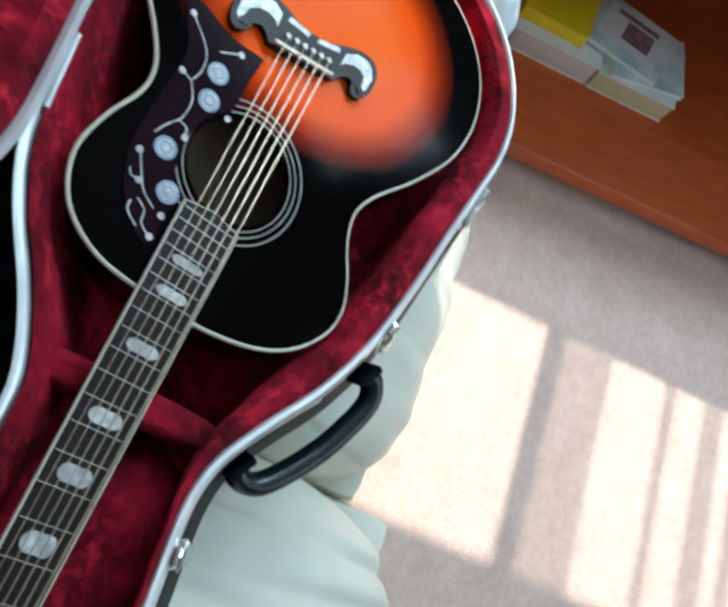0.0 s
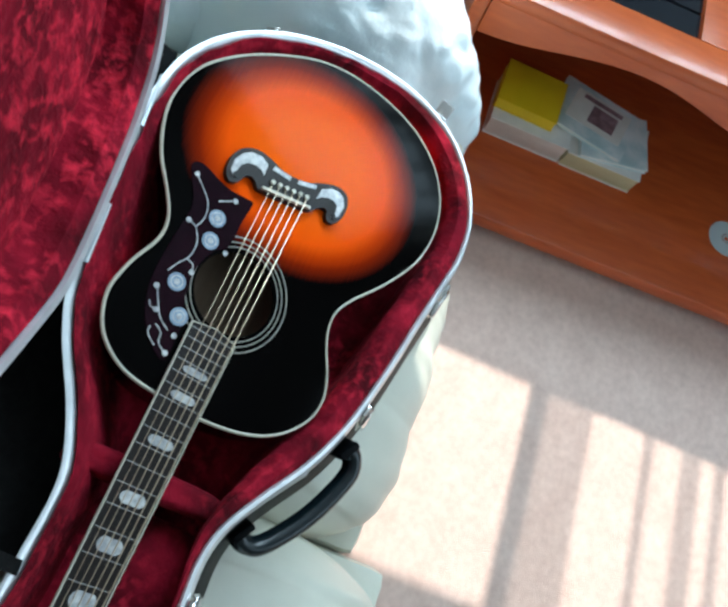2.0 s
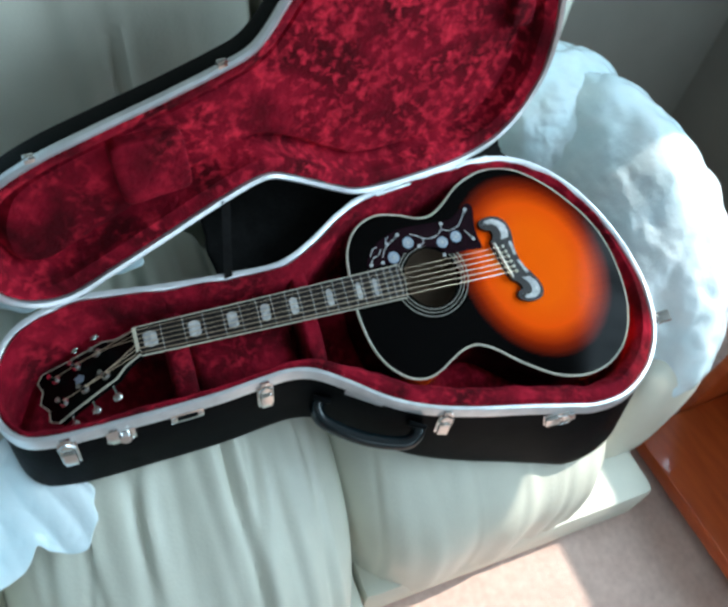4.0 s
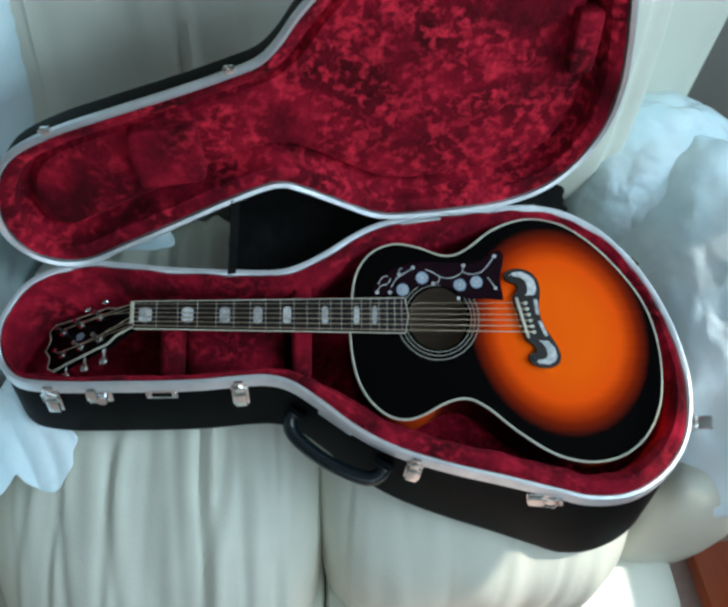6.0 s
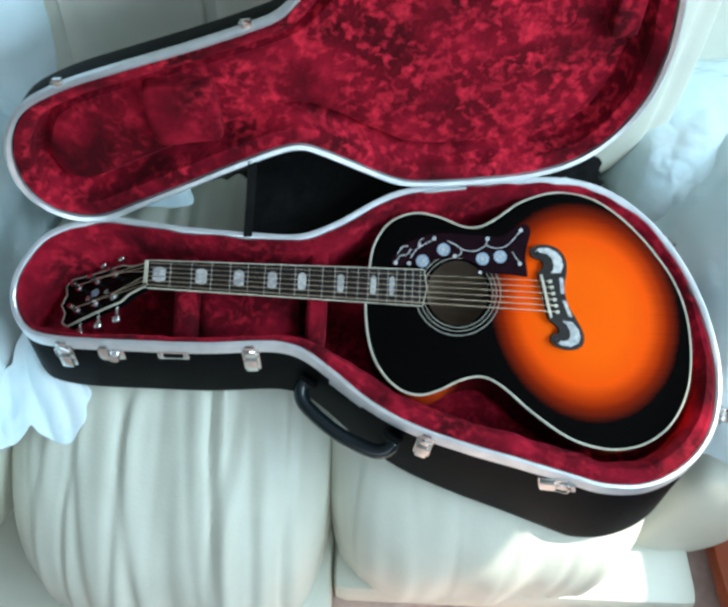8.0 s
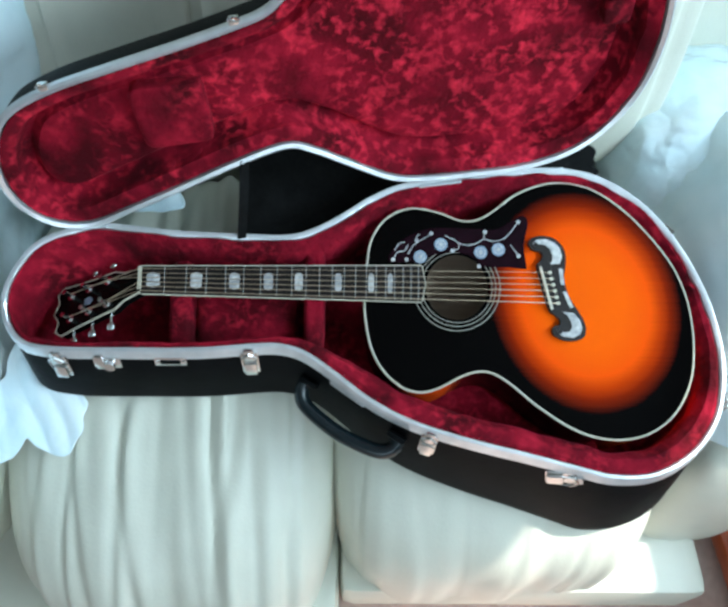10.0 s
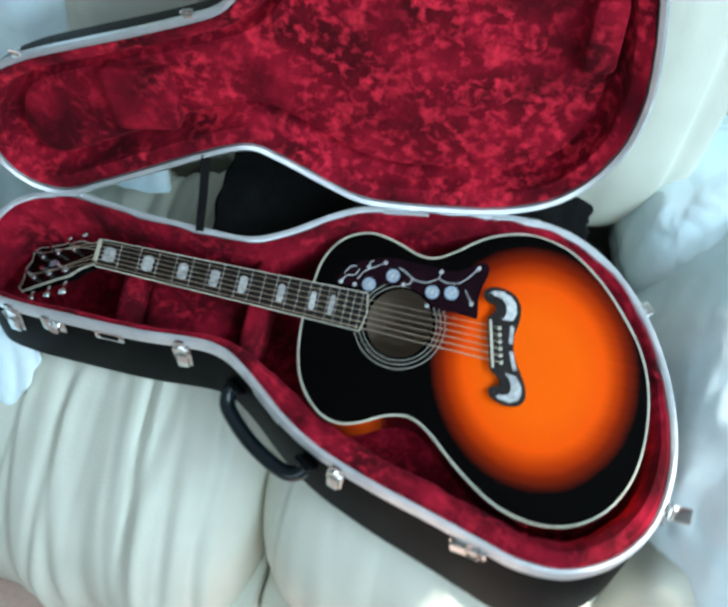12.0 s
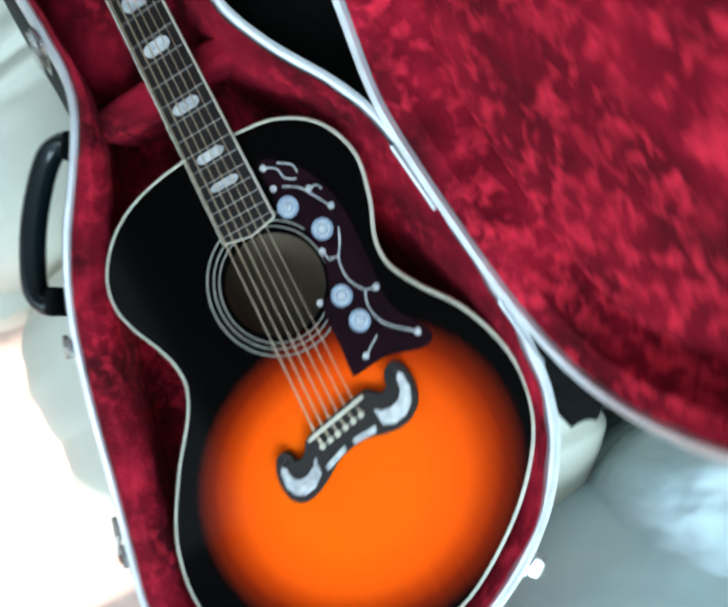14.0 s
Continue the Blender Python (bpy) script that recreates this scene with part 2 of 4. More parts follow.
def cap(bm, *loops):
    edges = []
    for lp in loops:
        for i in range(len(lp)):
            a, b = lp[i], lp[(i + 1) % len(lp)]
            edges.append(bm.edges.get((a, b)) or bm.edges.new((a, b)))
    bmesh.ops.triangle_fill(bm, use_beauty=True, use_dissolve=False, edges=edges)


def loft(levels, cap_first=False, cap_last=True):
    """Stack of closed loops joined into one skin."""
    bm = bmesh.new()
    rows = [ring(bm, lv) for lv in levels]
    for a, b in zip(rows, rows[1:]):
        bridge(bm, a, b)
    if cap_first:
        cap(bm, rows[0])
    if cap_last:
        cap(bm, rows[-1])
    return bm


def prism(outline, z0, z1, holes=()):
    bm = bmesh.new()
    lows, highs = [], []
    for o in (outline, *holes):
        a, b = ring(bm, [(x, y, z0) for x, y in o]), ring(bm, [(x, y, z1) for x, y in o])
        bridge(bm, a, b)
        lows.append(a)
        highs.append(b)
    cap(bm, *lows)
    cap(bm, *highs)
    return bm


def tube(pts, radius, sides=8, closed=False, squash=1.0, taper=None):
    """Round bar swept along points."""
    bm = bmesh.new()
    pts = [Vector(p) for p in pts]
    n, rows, up = len(pts), [], Vector((0.013, 0.021, 1.0))
    for i, p in enumerate(pts):
        a = pts[(i - 1) % n] if closed or i else p
        b = pts[(i + 1) % n] if closed or i < n - 1 else p
        t = (b - a).normalized()
        s = t.cross(up)
        if s.length < 1e-4:
            s = t.cross(Vector((1, 0, 0)))
        s.normalize()
        u = s.cross(t)
        r = radius * (taper[i] if taper else 1.0)
        rows.append(ring(bm, [p + s * r * math.cos(k * math.tau / sides) + u * r * squash * math.sin(k * math.tau / sides) for k in range(sides)]))
    for a, b in zip(rows, rows[1:] + ([rows[0]] if closed else [])):
        bridge(bm, a, b)
    if not closed:
        bm.faces.new(rows[0])
        bm.faces.new(rows[-1])
    return bm


def spline(ctrl, per=8, closed=True):
    """Smooth curve through control points (centripetal-like Catmull-Rom)."""
    out, n = [], len(ctrl)
    c = [Vector((*p, 0.0)) if len(p) == 2 else Vector(p) for p in ctrl]
    for i in range(n if closed else n - 1):
        p0, p1 = c[(i - 1) % n] if closed or i else c[i], c[i]
        p2 = c[(i + 1) % n]
        p3 = c[(i + 2) % n] if closed or i < n - 2 else p2
        for k in range(per):
            t = k / per
            q = 0.5 * ((2 * p1) + (p2 - p0) * t + (2 * p0 - 5 * p1 + 4 * p2 - p3) * t * t + (3 * p1 - p0 - 3 * p2 + p3) * t ** 3)
            out.append(q)
    if not closed:
        out.append(c[-1])
    return [tuple(q) for q in out] if len(ctrl[0]) == 3 else [(q.x, q.y) for q in out]


def resample(pts, count):
    n = len(pts)
    v = [Vector(p) for p in pts]
    d = [0.0]
    for i in range(n):
        d.append(d[-1] + (v[(i + 1) % n] - v[i]).length)
    out, j = [], 0
    for k in range(count):
        s = d[-1] * k / count
        while d[j + 1] < s:
            j += 1
        f = (s - d[j]) / max(d[j + 1] - d[j], 1e-9)
        q = v[j].lerp(v[(j + 1) % n], f)
        out.append((q.x, q.y))
    return out


def area(pts):
    return 0.5 * sum(pts[i][0] * pts[(i + 1) % len(pts)][1] - pts[(i + 1) % len(pts)][0] * pts[i][1] for i in range(len(pts)))


def inset(pts, d):
    """Outline moved inwards by d."""
    n, s, out = len(pts), 1 if area(pts) > 0 else -1, []
    for i in range(n):
        a, b = Vector(pts[(i - 2) % n]), Vector(pts[(i + 2) % n])
        t = (b - a).normalized()
        out.append((pts[i][0] - t.y * d * s, pts[i][1] + t.x * d * s))
    return out


def disc(bm, x, y, z, r, h, sides=16, inner=0.0):
    a = [(x + r * math.cos(k * math.tau / sides), y + r * math.sin(k * math.tau / sides)) for k in range(sides)]
    lo, hi = ring(bm, [(*p, z) for p in a]), ring(bm, [(*p, z + h) for p in a])
    bridge(bm, lo, hi)
    if inner:
        c = [(x + inner * math.cos(k * math.tau / sides), y + inner * math.sin(k * math.tau / sides)) for k in range(sides)]
        l2, h2 = ring(bm, [(*p, z) for p in c]), ring(bm, [(*p, z + h) for p in c])
        bridge(bm, l2, h2)
        bridge(bm, hi, h2)
        bridge(bm, lo, l2)
    else:
        bm.faces.new(hi)
        bm.faces.new(lo)


def disced(x, y, z, r, h, sides=16, inner=0.0):
    bm = bmesh.new()
    disc(bm, x, y, z, r, h, sides, inner)
    return bm


# ---------------------------------------------------------------- the room
X0, X1, Y0, Y1 = -2.0, 2.16, -2.7, 0.95


def plain(name, bm, mat, label):
    return tagged(mesh_object(name, bm, mat, None, label, smooth=False), label, "", "", "structure")


bm = bmesh.new()
bmesh.ops.create_grid(bm, x_segments=60, y_segments=60, size=0.5)
bmesh.ops.scale(bm, vec=(X1 - X0 + 0.3, Y1 - Y0 + 0.3, 1), verts=bm.verts)
bmesh.ops.translate(bm, vec=((X0 + X1) / 2, (Y0 + Y1) / 2, FLOOR), verts=bm.verts)
for v in bm.verts:
    v.co.z += 0.002 * noise.noise(v.co * 5.0)
plain("floor", bm, M_CARPET, "pinkish beige carpet with short pile")
plain("ceiling", boxed(X0 - 0.15, X1 + 0.15, Y0 - 0.15, Y1 + 0.15, CEIL, CEIL + 0.12), M_CEIL, "plain painted ceiling, unseen, toned to set the bounced light")
plain("wall_north", boxed(X0 - 0.15, X1 + 0.15, Y1, Y1 + 0.12, FLOOR - 0.05, CEIL), M_WALL, "cream painted wall behind the sofa")
plain("wall_west", boxed(X0 - 0.12, X0, Y0, Y1, FLOOR - 0.05, CEIL), M_WALL, "cream painted wall")


def wall_with_window(name, axis, at, thick, a0, a1, w0, w1, s, t, label):
    """Wall across one axis with an opening from w0 to w1 and from sill s to top t."""
    bm = bmesh.new()
    for p0, p1, q0, q1 in ((a0, w0, FLOOR - 0.05, CEIL), (w1, a1, FLOOR - 0.05, CEIL), (w0, w1, FLOOR - 0.05, s), (w0, w1, t, CEIL)):
        if axis == "x":
            box(bm, at, at + thick, p0, p1, q0, q1)
        else:
            box(bm, p0, p1, at, at + thick, q0, q1)
    return plain(name, bm, M_WALL, label)


WX = (-2.35, 0.24, 0.85, 1.66)
wall_with_window("wall_east", "x", X1, 0.12, Y0, Y1, WX[0], WX[1], WX[2], WX[3], "cream painted wall with a wide window")
# opening assumed in the unseen south wall for the front fill
wall_with_window("wall_south", "y", Y0 - 0.12, 0.12, X0 - 0.15, X1 + 0.15, -0.95, 1.35, 0.05, 1.55, "cream painted wall with an assumed window, out of view")


def window_frame(name, axis, at, w0, w1, s, t, bars):
    o = thing(name, pose(0, 0, 0), "white painted window frame with plain bars, unseen", "window", "", "structure")
    def bar(p0, p1, q0, q1, nm):
        if axis == "x":
            part(nm, boxed(at, at + 0.05, p0, p1, q0, q1, 0.004), M_FRAME, o)
        else:
            part(nm, boxed(p0, p1, at, at + 0.05, q0, q1, 0.004), M_FRAME, o)
    bar(w0, w1, s, s + 0.05, "window_sill")
    bar(w0, w1, t - 0.05, t, "window_head")
    for k in range(bars + 1):
        c = w0 + 0.025 + (w1 - w0 - 0.05) * k / bars
        bar(c - 0.025, c + 0.025, s + 0.05, t - 0.05, "window_bar")


window_frame("window_1", "x", X1 + 0.035, WX[0], WX[1], WX[2], WX[3], 3)
# frame of the assumed south window, out of view
window_frame("assumed_window", "y", Y0 - 0.08, -0.95, 1.35, 0.05, 1.55, 3)

# cloth strips added unseen in the sunny window: first blocks sun, rest stripe carpet
for k, (c, w, low) in enumerate(((-0.055, 0.59, 1.52),  (-0.715, 0.14, 0.70), (-0.945, 0.03, 0.70), (-1.065, 0.05, 0.70), (-1.15, 0.03, 0.70), (-1.30, 0.16, 0.70), (-1.50, 0.05, 0.70), (-1.70, 0.08, 0.70), (-1.90, 0.06, 0.70), (-2.17, 0.26, 0.70))):
    b2 = bmesh.new()
    cols = [(X1 - 0.03 + 0.012 * math.sin(i * 1.7 + k), c - w / 2 + w * i / 6) for i in range(7)]
    lo, hi = ring(b2, [(x, y, low) for x, y in cols]), ring(b2, [(x, y, WX[3] + 0.12) for x, y in cols])
    bridge(b2, lo, hi, closed=False)
    o = mesh_object("sun_shaping_strip", b2, M_SUN_BLOCK if k < 1 else M_SHEER)
    sd = o.modifiers.new("thick", "SOLIDIFY")
    sd.thickness = 0.004
    tagged(o, "gathered pale cloth strip, added unseen before the window to shape sunlight", "curtain", "curtain strips at the window")

# ---------------------------------------------------------------- sofa


def cushion(cx, cy, cz, hx, hy, hz, n=4.5, slope=0.0, crease=0.006, seed=0.0, cuts=22, along="y", lean=0.0, folds=()):
    """Stuffed block with soft corners; folds are (x, depth, width, drift) creases that run from front to back."""
    bm = bmesh.new()
    bmesh.ops.create_cube(bm, size=2.0)
    bmesh.ops.subdivide_edges(bm, edges=bm.edges, cuts=cuts, use_grid_fill=True)
    for v in bm.verts:
        p = v.co
        k = (abs(p.x) ** n + abs(p.y) ** n + abs(p.z) ** n) ** (1 / n)
        q = Vector((p.x / k * hx, p.y / k * hy, p.z / k * hz))
        d = noise.noise(Vector((q.x * 9 + seed, q.y * 1.6, q.z * 1.6))) if along == "y" else noise.noise(Vector((q.x * 1.6, q.y * 9 + seed, q.z * 1.6)))
        f = noise.noise(Vector((q.x * 26 + seed, q.y * 4, q.z * 4)))
        m = 1.0 + crease * 4 * d + crease * 1.2 * f
        sink = 0.0
        for x, depth, width, drift in folds:
            u = q.x - x - drift * q.y - 0.014 * noise.noise(Vector((x * 40, q.y * 3.5, q.z * 3.5)))
            fade = max(0.0, 0.65 + 0.9 * noise.noise(Vector((x * 17, q.y * 3.5, 4.0))))
            sink += depth * fade * (math.exp(-(u / width) ** 2) - 0.75 * math.exp(-((u - width * 1.9) / (width * 1.3)) ** 2))
        q = Vector((q.x * (1 + crease * d), q.y * m, q.z * m))
        if folds:
            q -= q.normalized() * sink
        v.co = (cx + q.x, cy + q.y + lean * q.z, cz + q.z + slope * q.y)
    return bm


def folds(seed, half, count, deep=1.0):
    r = random.Random(seed)
    return [(-half + 2 * half * (k + r.uniform(0.15, 0.85)) / count, deep * r.uniform(0.003, 0.010), r.uniform(0.006, 0.013), r.uniform(-0.14, 0.14)) for k in range(count)]


sofa = thing("sofa", pose(0, 0, 0), "pale leather sofa with plump creased seat cushions", "sofa")
part("seat_cushion", cushion(-0.002, -0.072, -0.415, 0.318, 0.400, 0.240, 3.0, 0.48, 0.016, 1.3, 108, folds=folds(4, 0.27, 13, 1.25)), M_LEATHER, sofa)
part("seat_cushion", cushion(0.625, -0.020, -0.405, 0.328, 0.350, 0.220, 3.8, 0.48, 0.012, 5.1, 100, folds=folds(9, 0.28, 7, 0.45)), M_LEATHER, sofa)
part("back_cushion", cushion(-0.02, 0.52, 0.20, 0.335, 0.13, 0.34, 3.2, 0.0, 0.014, 8.2, 50, lean=0.22, folds=folds(12, 0.3, 5, 1.6)), M_LEATHER, sofa)
part("back_cushion", cushion(0.64, 0.52, 0.20, 0.315, 0.13, 0.34, 3.2, 0.0, 0.014, 3.7, 50, lean=0.22, folds=folds(15, 0.28, 5, 1.6)), M_LEATHER, sofa)
part("armrest", cushion(1.085, 0.205, -0.330, 0.145, 0.425, 0.385, 2.3, 0.0, 0.010, 2.2, along="x"), M_LEATHER, sofa)
part("arm_front", cushion(1.065, -0.165, -0.470, 0.120, 0.090, 0.260, 3.0, 0.0, 0.012, 4.4, 40), M_LEATHER, sofa, "rounded leather front of the armrest")
part("armrest", cushion(-0.43, 0.07, -0.27, 0.135, 0.44, 0.31, 3.2, 0.0, 0.010, 6.6, along="x"), M_LEATHER, sofa)
part("base_frame", boxed(-0.52, 0.318, -0.440, 0.62, FLOOR + 0.002, -0.60, 0.03), M_LEATHER, sofa)
part("base_frame", boxed(0.320, 1.10, -0.365, 0.62, FLOOR + 0.002, -0.60, 0.03), M_LEATHER, sofa)
part("back_panel", boxed(-0.52, 1.15, 0.60, 0.74, FLOOR + 0.003, 0.50, 0.04), M_LEATHER, sofa)


def draped(name, cx, cy, cz, hx, hy, hz, low, seed, label, n=3.2):
    """Crumpled sheet lying over an armrest."""
    bm = cushion(cx, cy, cz, hx, hy, hz, n, 0.0, 0.012, seed, 56, "x")
    doomed = [v for v in bm.verts if v.co.z < low + 0.05 * noise.noise(v.co * 6 + Vector((seed, 0, 0)))]
    bmesh.ops.delete(bm, geom=doomed, context="VERTS")
    for v in bm.verts:
        d = 0.020 * noise.turbulence(v.co * 7 + Vector((seed, 1, 2)), 4, True)
        v.co += (v.co - Vector((cx, cy, cz))).normalized() * d
    o = mesh_object(name, bm, M_PLASTIC)
    sd = o.modifiers.new("thick", "SOLIDIFY")
    sd.thickness = 0.002
    return tagged(o, label, "plastic cover")


draped("plastic_cover", 1.092, 0.215, -0.306, 0.212, 0.455, 0.405, -0.52, 4.0, "crumpled clear bluish plastic sheet over the sunlit armrest", 1.9)
draped("plastic_cover", 1.055, 0.430, -0.120, 0.205, 0.255, 0.190, -0.24, 17.0, "puffy bluish plastic sheet bunched against the sofa back", 2.1)
draped("plastic_cover", -0.43, 0.07, -0.265, 0.15, 0.455, 0.32, -0.25, 9.0, "crumpled bluish plastic sheet over the sofa armrest")

draped("plastic_cover", -0.335, 0.50, 0.20, 0.125, 0.165, 0.37, -0.10, 13.0, "crumpled bluish plastic sheet hanging over the sofa back")


def crumpled(cx, cy, z0, hx, hy, slope, seed, label):
    """Ragged patch of crumpled sheet on the sloping seat."""
    bm = bmesh.new()
    bmesh.ops.create_grid(bm, x_segments=60, y_segments=60, size=1.0)
    for v in bm.verts:
        p, q = v.co.x, v.co.y
        u, w = p * math.sqrt(1 - q * q / 2), q * math.sqrt(1 - p * p / 2)
        th = math.atan2(w, u) + seed
        reach = 0.80 + 0.22 * math.cos(3 * (th + 0.35)) + 0.10 * math.sin(5 * th) + 0.03 * math.sin(13 * th)
        x, y = u * reach * hx, w * reach * hy
        z = 0.012 * noise.turbulence(Vector((x * 9 + seed, y * 9, 3.0)), 3, True) + 0.014 * abs(noise.noise(Vector((x * 22 + y * 10, y * 5, seed))))
        v.co = (cx + x, cy + y, z0 + slope * y + z - 0.35 * max(0, -y - 0.10))
    o = mesh_object("plastic_corner", bm, M_PLASTIC)
    o.modifiers.new("thick", "SOLIDIFY").thickness = 0.002
    return tagged(o, label, "plastic cover")


crumpled(-0.215, -0.140, -0.196, 0.105, 0.105, 0.48, 0.0, "crumpled corner of bluish plastic lying on the seat")
crumpled(-0.120, 0.215, -0.010, 0.150, 0.090, 0.45, 2.0, "crumpled bluish plastic lying on the seat behind the case")

# ---------------------------------------------------------------- guitar case
TILT = pose(0, 0, 0, 27, 0, 0)
SHEAR = 0.74
RIM = resample(spline([
    (-0.217, -0.045), (-0.200, -0.092), (-0.152, -0.114), (0.0, -0.116), (0.10, -0.114), (0.185, -0.107), (0.226, -0.107), (0.262, -0.118), (0.308, -0.148),
    (0.370, -0.193), (0.440, -0.227), (0.530, -0.254), (0.620, -0.275), (0.70, -0.295), (0.755, -0.307), (0.820, -0.303), (0.878, -0.273), (0.918, -0.224),
    (0.935, -0.165), (0.934, -0.100), (0.915, -0.025), (0.885, 0.040), (0.845, 0.098), (0.797, 0.144), (0.742, 0.175), (0.690, 0.187), (0.640, 0.188),
    (0.590, 0.184), (0.520, 0.176), (0.460, 0.167), (0.410, 0.155), (0.365, 0.134), (0.310, 0.099), (0.265, 0.077), (0.230, 0.069), (0.180, 0.069),
    (0.060, 0.073), (-0.030, 0.081), (-0.085, 0.082), (-0.165, 0.055), (-0.207, 0.0)], 10), 220)


def level(d, z, pts=None):
    return [(x, y + SHEAR * z, z) for x, y in inset(pts or RIM, d)]


def flat_level(d, z, pts=None):
    return [(x, y, z) for x, y in inset(pts or RIM, d)]


case = thing("guitar_case", TILT, "open black hard guitar case with red plush lining and bright rim", "guitar case")
def wall_level(d, z):
    """Shell outline at a depth that grows towards the broad end."""
    out = []
    for x, y in inset(RIM, d):
        zz = z * (1 + 0.50 * max(0.0, min(1.0, (x - 0.30) / 0.45)))
        out.append((x, y + SHEAR * zz, zz))
    return out


part("shell", loft([level(0.001, -0.004), wall_level(-0.001, -0.03), wall_level(0.0, -0.095), wall_level(0.010, -0.112), wall_level(0.03, -0.118)]), M_SHELL, case)
part("rim", loft([level(-0.004, -0.009), level(-0.005, 0.003), level(-0.003, 0.007), level(0.002, 0.007), level(0.0055, 0.004), level(0.0055, -0.008), level(-0.004, -0.009)], cap_last=False), M_ALU, case, "bright aluminium rim")


def plush(levels, seed, amp=0.004):
    bm = loft(levels)
    for v in bm.verts:
        v.co += Vector((1, 1, 0.6)) * amp * noise.noise(v.co * 30 + Vector((seed, 0, 0)))
    return bm


def lining_level(near, far, z):
    """Tray lining: a fat padded lip along the near and tail sides, thin elsewhere."""
    n, out = len(RIM), []
    thin, fat = inset(RIM, far), inset(RIM, near)
    for i in range(n):
        t = Vector(RIM[(i + 2) % n]) - Vector(RIM[(i - 2) % n])
        t.normalize()
        ny = -t.x * (1 if area(RIM) > 0 else -1)
        w = max(0.0, min(1.0, 0.55 - 0.8 * ny))
        w *= max(0.0, min(1.0, (RIM[i][0] - 0.20) / 0.15))
        x, y = thin[i][0] * (1 - w) + fat[i][0] * w, thin[i][1] * (1 - w) + fat[i][1] * w
        out.append((x, y + SHEAR * z * (1 - 0.65 * w), z))
    return out


part("lining", plush([lining_level(0.006, 0.006, 0.002), lining_level(0.015, 0.009, 0.008), lining_level(0.030, 0.012, 0.006), lining_level(0.042, 0.014, -0.006), lining_level(0.046, 0.015, -0.020), lining_level(0.040, 0.016, -0.045), lining_level(0.036, 0.020, -0.098), lining_level(0.046, 0.036, -0.110)], 1.0, 0.003), M_PLUSH_TRAY, case, "crushed dark red plush lining")

# padded humps and neck cradle inside the tray


def pad(name, x0, x1, y0, y1, z0, z1, parent, seed, mat=M_PLUSH_TRAY, n=5.0, m=None):
    bm = cushion((x0 + x1) / 2, (y0 + y1) / 2, (z0 + z1) / 2, (x1 - x0) / 2, (y1 - y0) / 2, (z1 - z0) / 2, n, 0.0, 0.02, seed, 9)
    if m:
        bm.transform(m)
    return part(name, bm, mat, parent)


pad("neck_cradle", 0.035, 0.075, -0.135, 0.045, -0.095, -0.022, case, 2.0)
pad("compartment_lid", 0.075, 0.245, -0.135, 0.045, -0.095, -0.045, case, 3.0)
pad("compartment_wall", 0.258, 0.292, -0.118, 0.075, -0.095, -0.012, case, 4.0)


def arc_frame(i):
    """Place, tangent and outward normal of the rim outline at sample i."""
    n = len(RIM)
    p, t = Vector(RIM[i]), (Vector(RIM[(i + 2) % n]) - Vector(RIM[(i - 2) % n])).normalized()
    s = 1 if area(RIM) > 0 else -1
    return p, t, Vector((t.y, -t.x)) * s


def nearest(x, near=True):
    best = min((i for i in range(len(RIM)) if (RIM[i][1] < -0.02) == near), key=lambda i: abs(RIM[i][0] - x))
    return best


def side_matrix(i, z):
    """Frame on the case wall: x along the rim, y outwards, z up the wall."""
    p, t, nrm = arc_frame(i)
    up = Vector((0, SHEAR, 1)).normalized()
    tx = Vector((t.x, t.y, 0))
    out = tx.cross(up).normalized()
    if out.dot(Vector((nrm.x, nrm.y, 0))) < 0:
        out, tx = -out, -tx
    m = Matrix((tx, out, up)).transposed().to_4x4()
    m.translation = Vector((p.x, p.y + SHEAR * z, z))
    return m


def latch(i, parent=case, sprung=False, turn=0):
    m = side_matrix(i, -0.004) @ pose(0, 0, -0.016) @ pose(0, 0, 0, 0, turn, 0) @ pose(0, 0, 0.016)
    lt = part("latch", boxed(-0.014, 0.014, 0.001, 0.005, -0.052, 0.0, 0.002), M_CHROME, parent, "chrome draw latch")
    lever = part("lever", boxed(-0.010, 0.010, 0.005, 0.012, -0.050, -0.022, 0.003), M_CHROME, lt)
    part("hook", boxed(-0.008, 0.008, 0.004, 0.010, -0.016, 0.010, 0.002), M_CHROME, lt)
    part("bail", tube([(-0.011, 0.009, -0.026), (-0.012, 0.011, -0.006), (0.0, 0.011, 0.002), (0.012, 0.011, -0.006), (0.011, 0.009, -0.026)], 0.0018, 6), M_CHROME, lt)
    if sprung:
        lever.matrix_local = pose(0, 0.005, -0.012) @ pose(0, 0, 0, -78, 0, 0) @ Matrix.Diagonal((1.15, 1.0, 1.35, 1.0)) @ pose(0, -0.005, 0.048)
    lt.matrix_local = m
    return lt


for x in (-0.125, 0.172, 0.472):
    latch(nearest(x))
latch(nearest(0.690), turn=72)
i_tail = min(range(len(RIM)), key=lambda i: (Vector(RIM[i]) - Vector((0.93, -0.180))).length)
latch(i_tail, sprung=True)
i_tail = min(range(len(RIM)), key=lambda i: (Vector(RIM[i]) - Vector((0.846, 0.098))).length)
latch(i_tail, sprung=True)

m = side_matrix(nearest(-0.052), -0.004)
lk = part("lock", boxed(-0.022, 0.022, 0.001, 0.005, -0.030, -0.004, 0.004), M_CHROME, case, "chrome key lock")
part("lock_barrel", disced(0, 0, 0, 0.009, 0.010, 14), M_CHROME, lk).matrix_local = pose(0.006, 0.005, -0.016, -90, 0, 0)
part("lock_hasp", boxed(-0.016, -0.002, 0.004, 0.011, -0.026, 0.006, 0.003), M_CHROME, lk)
lk.matrix_local = m
m = side_matrix(nearest(0.042), -0.004)
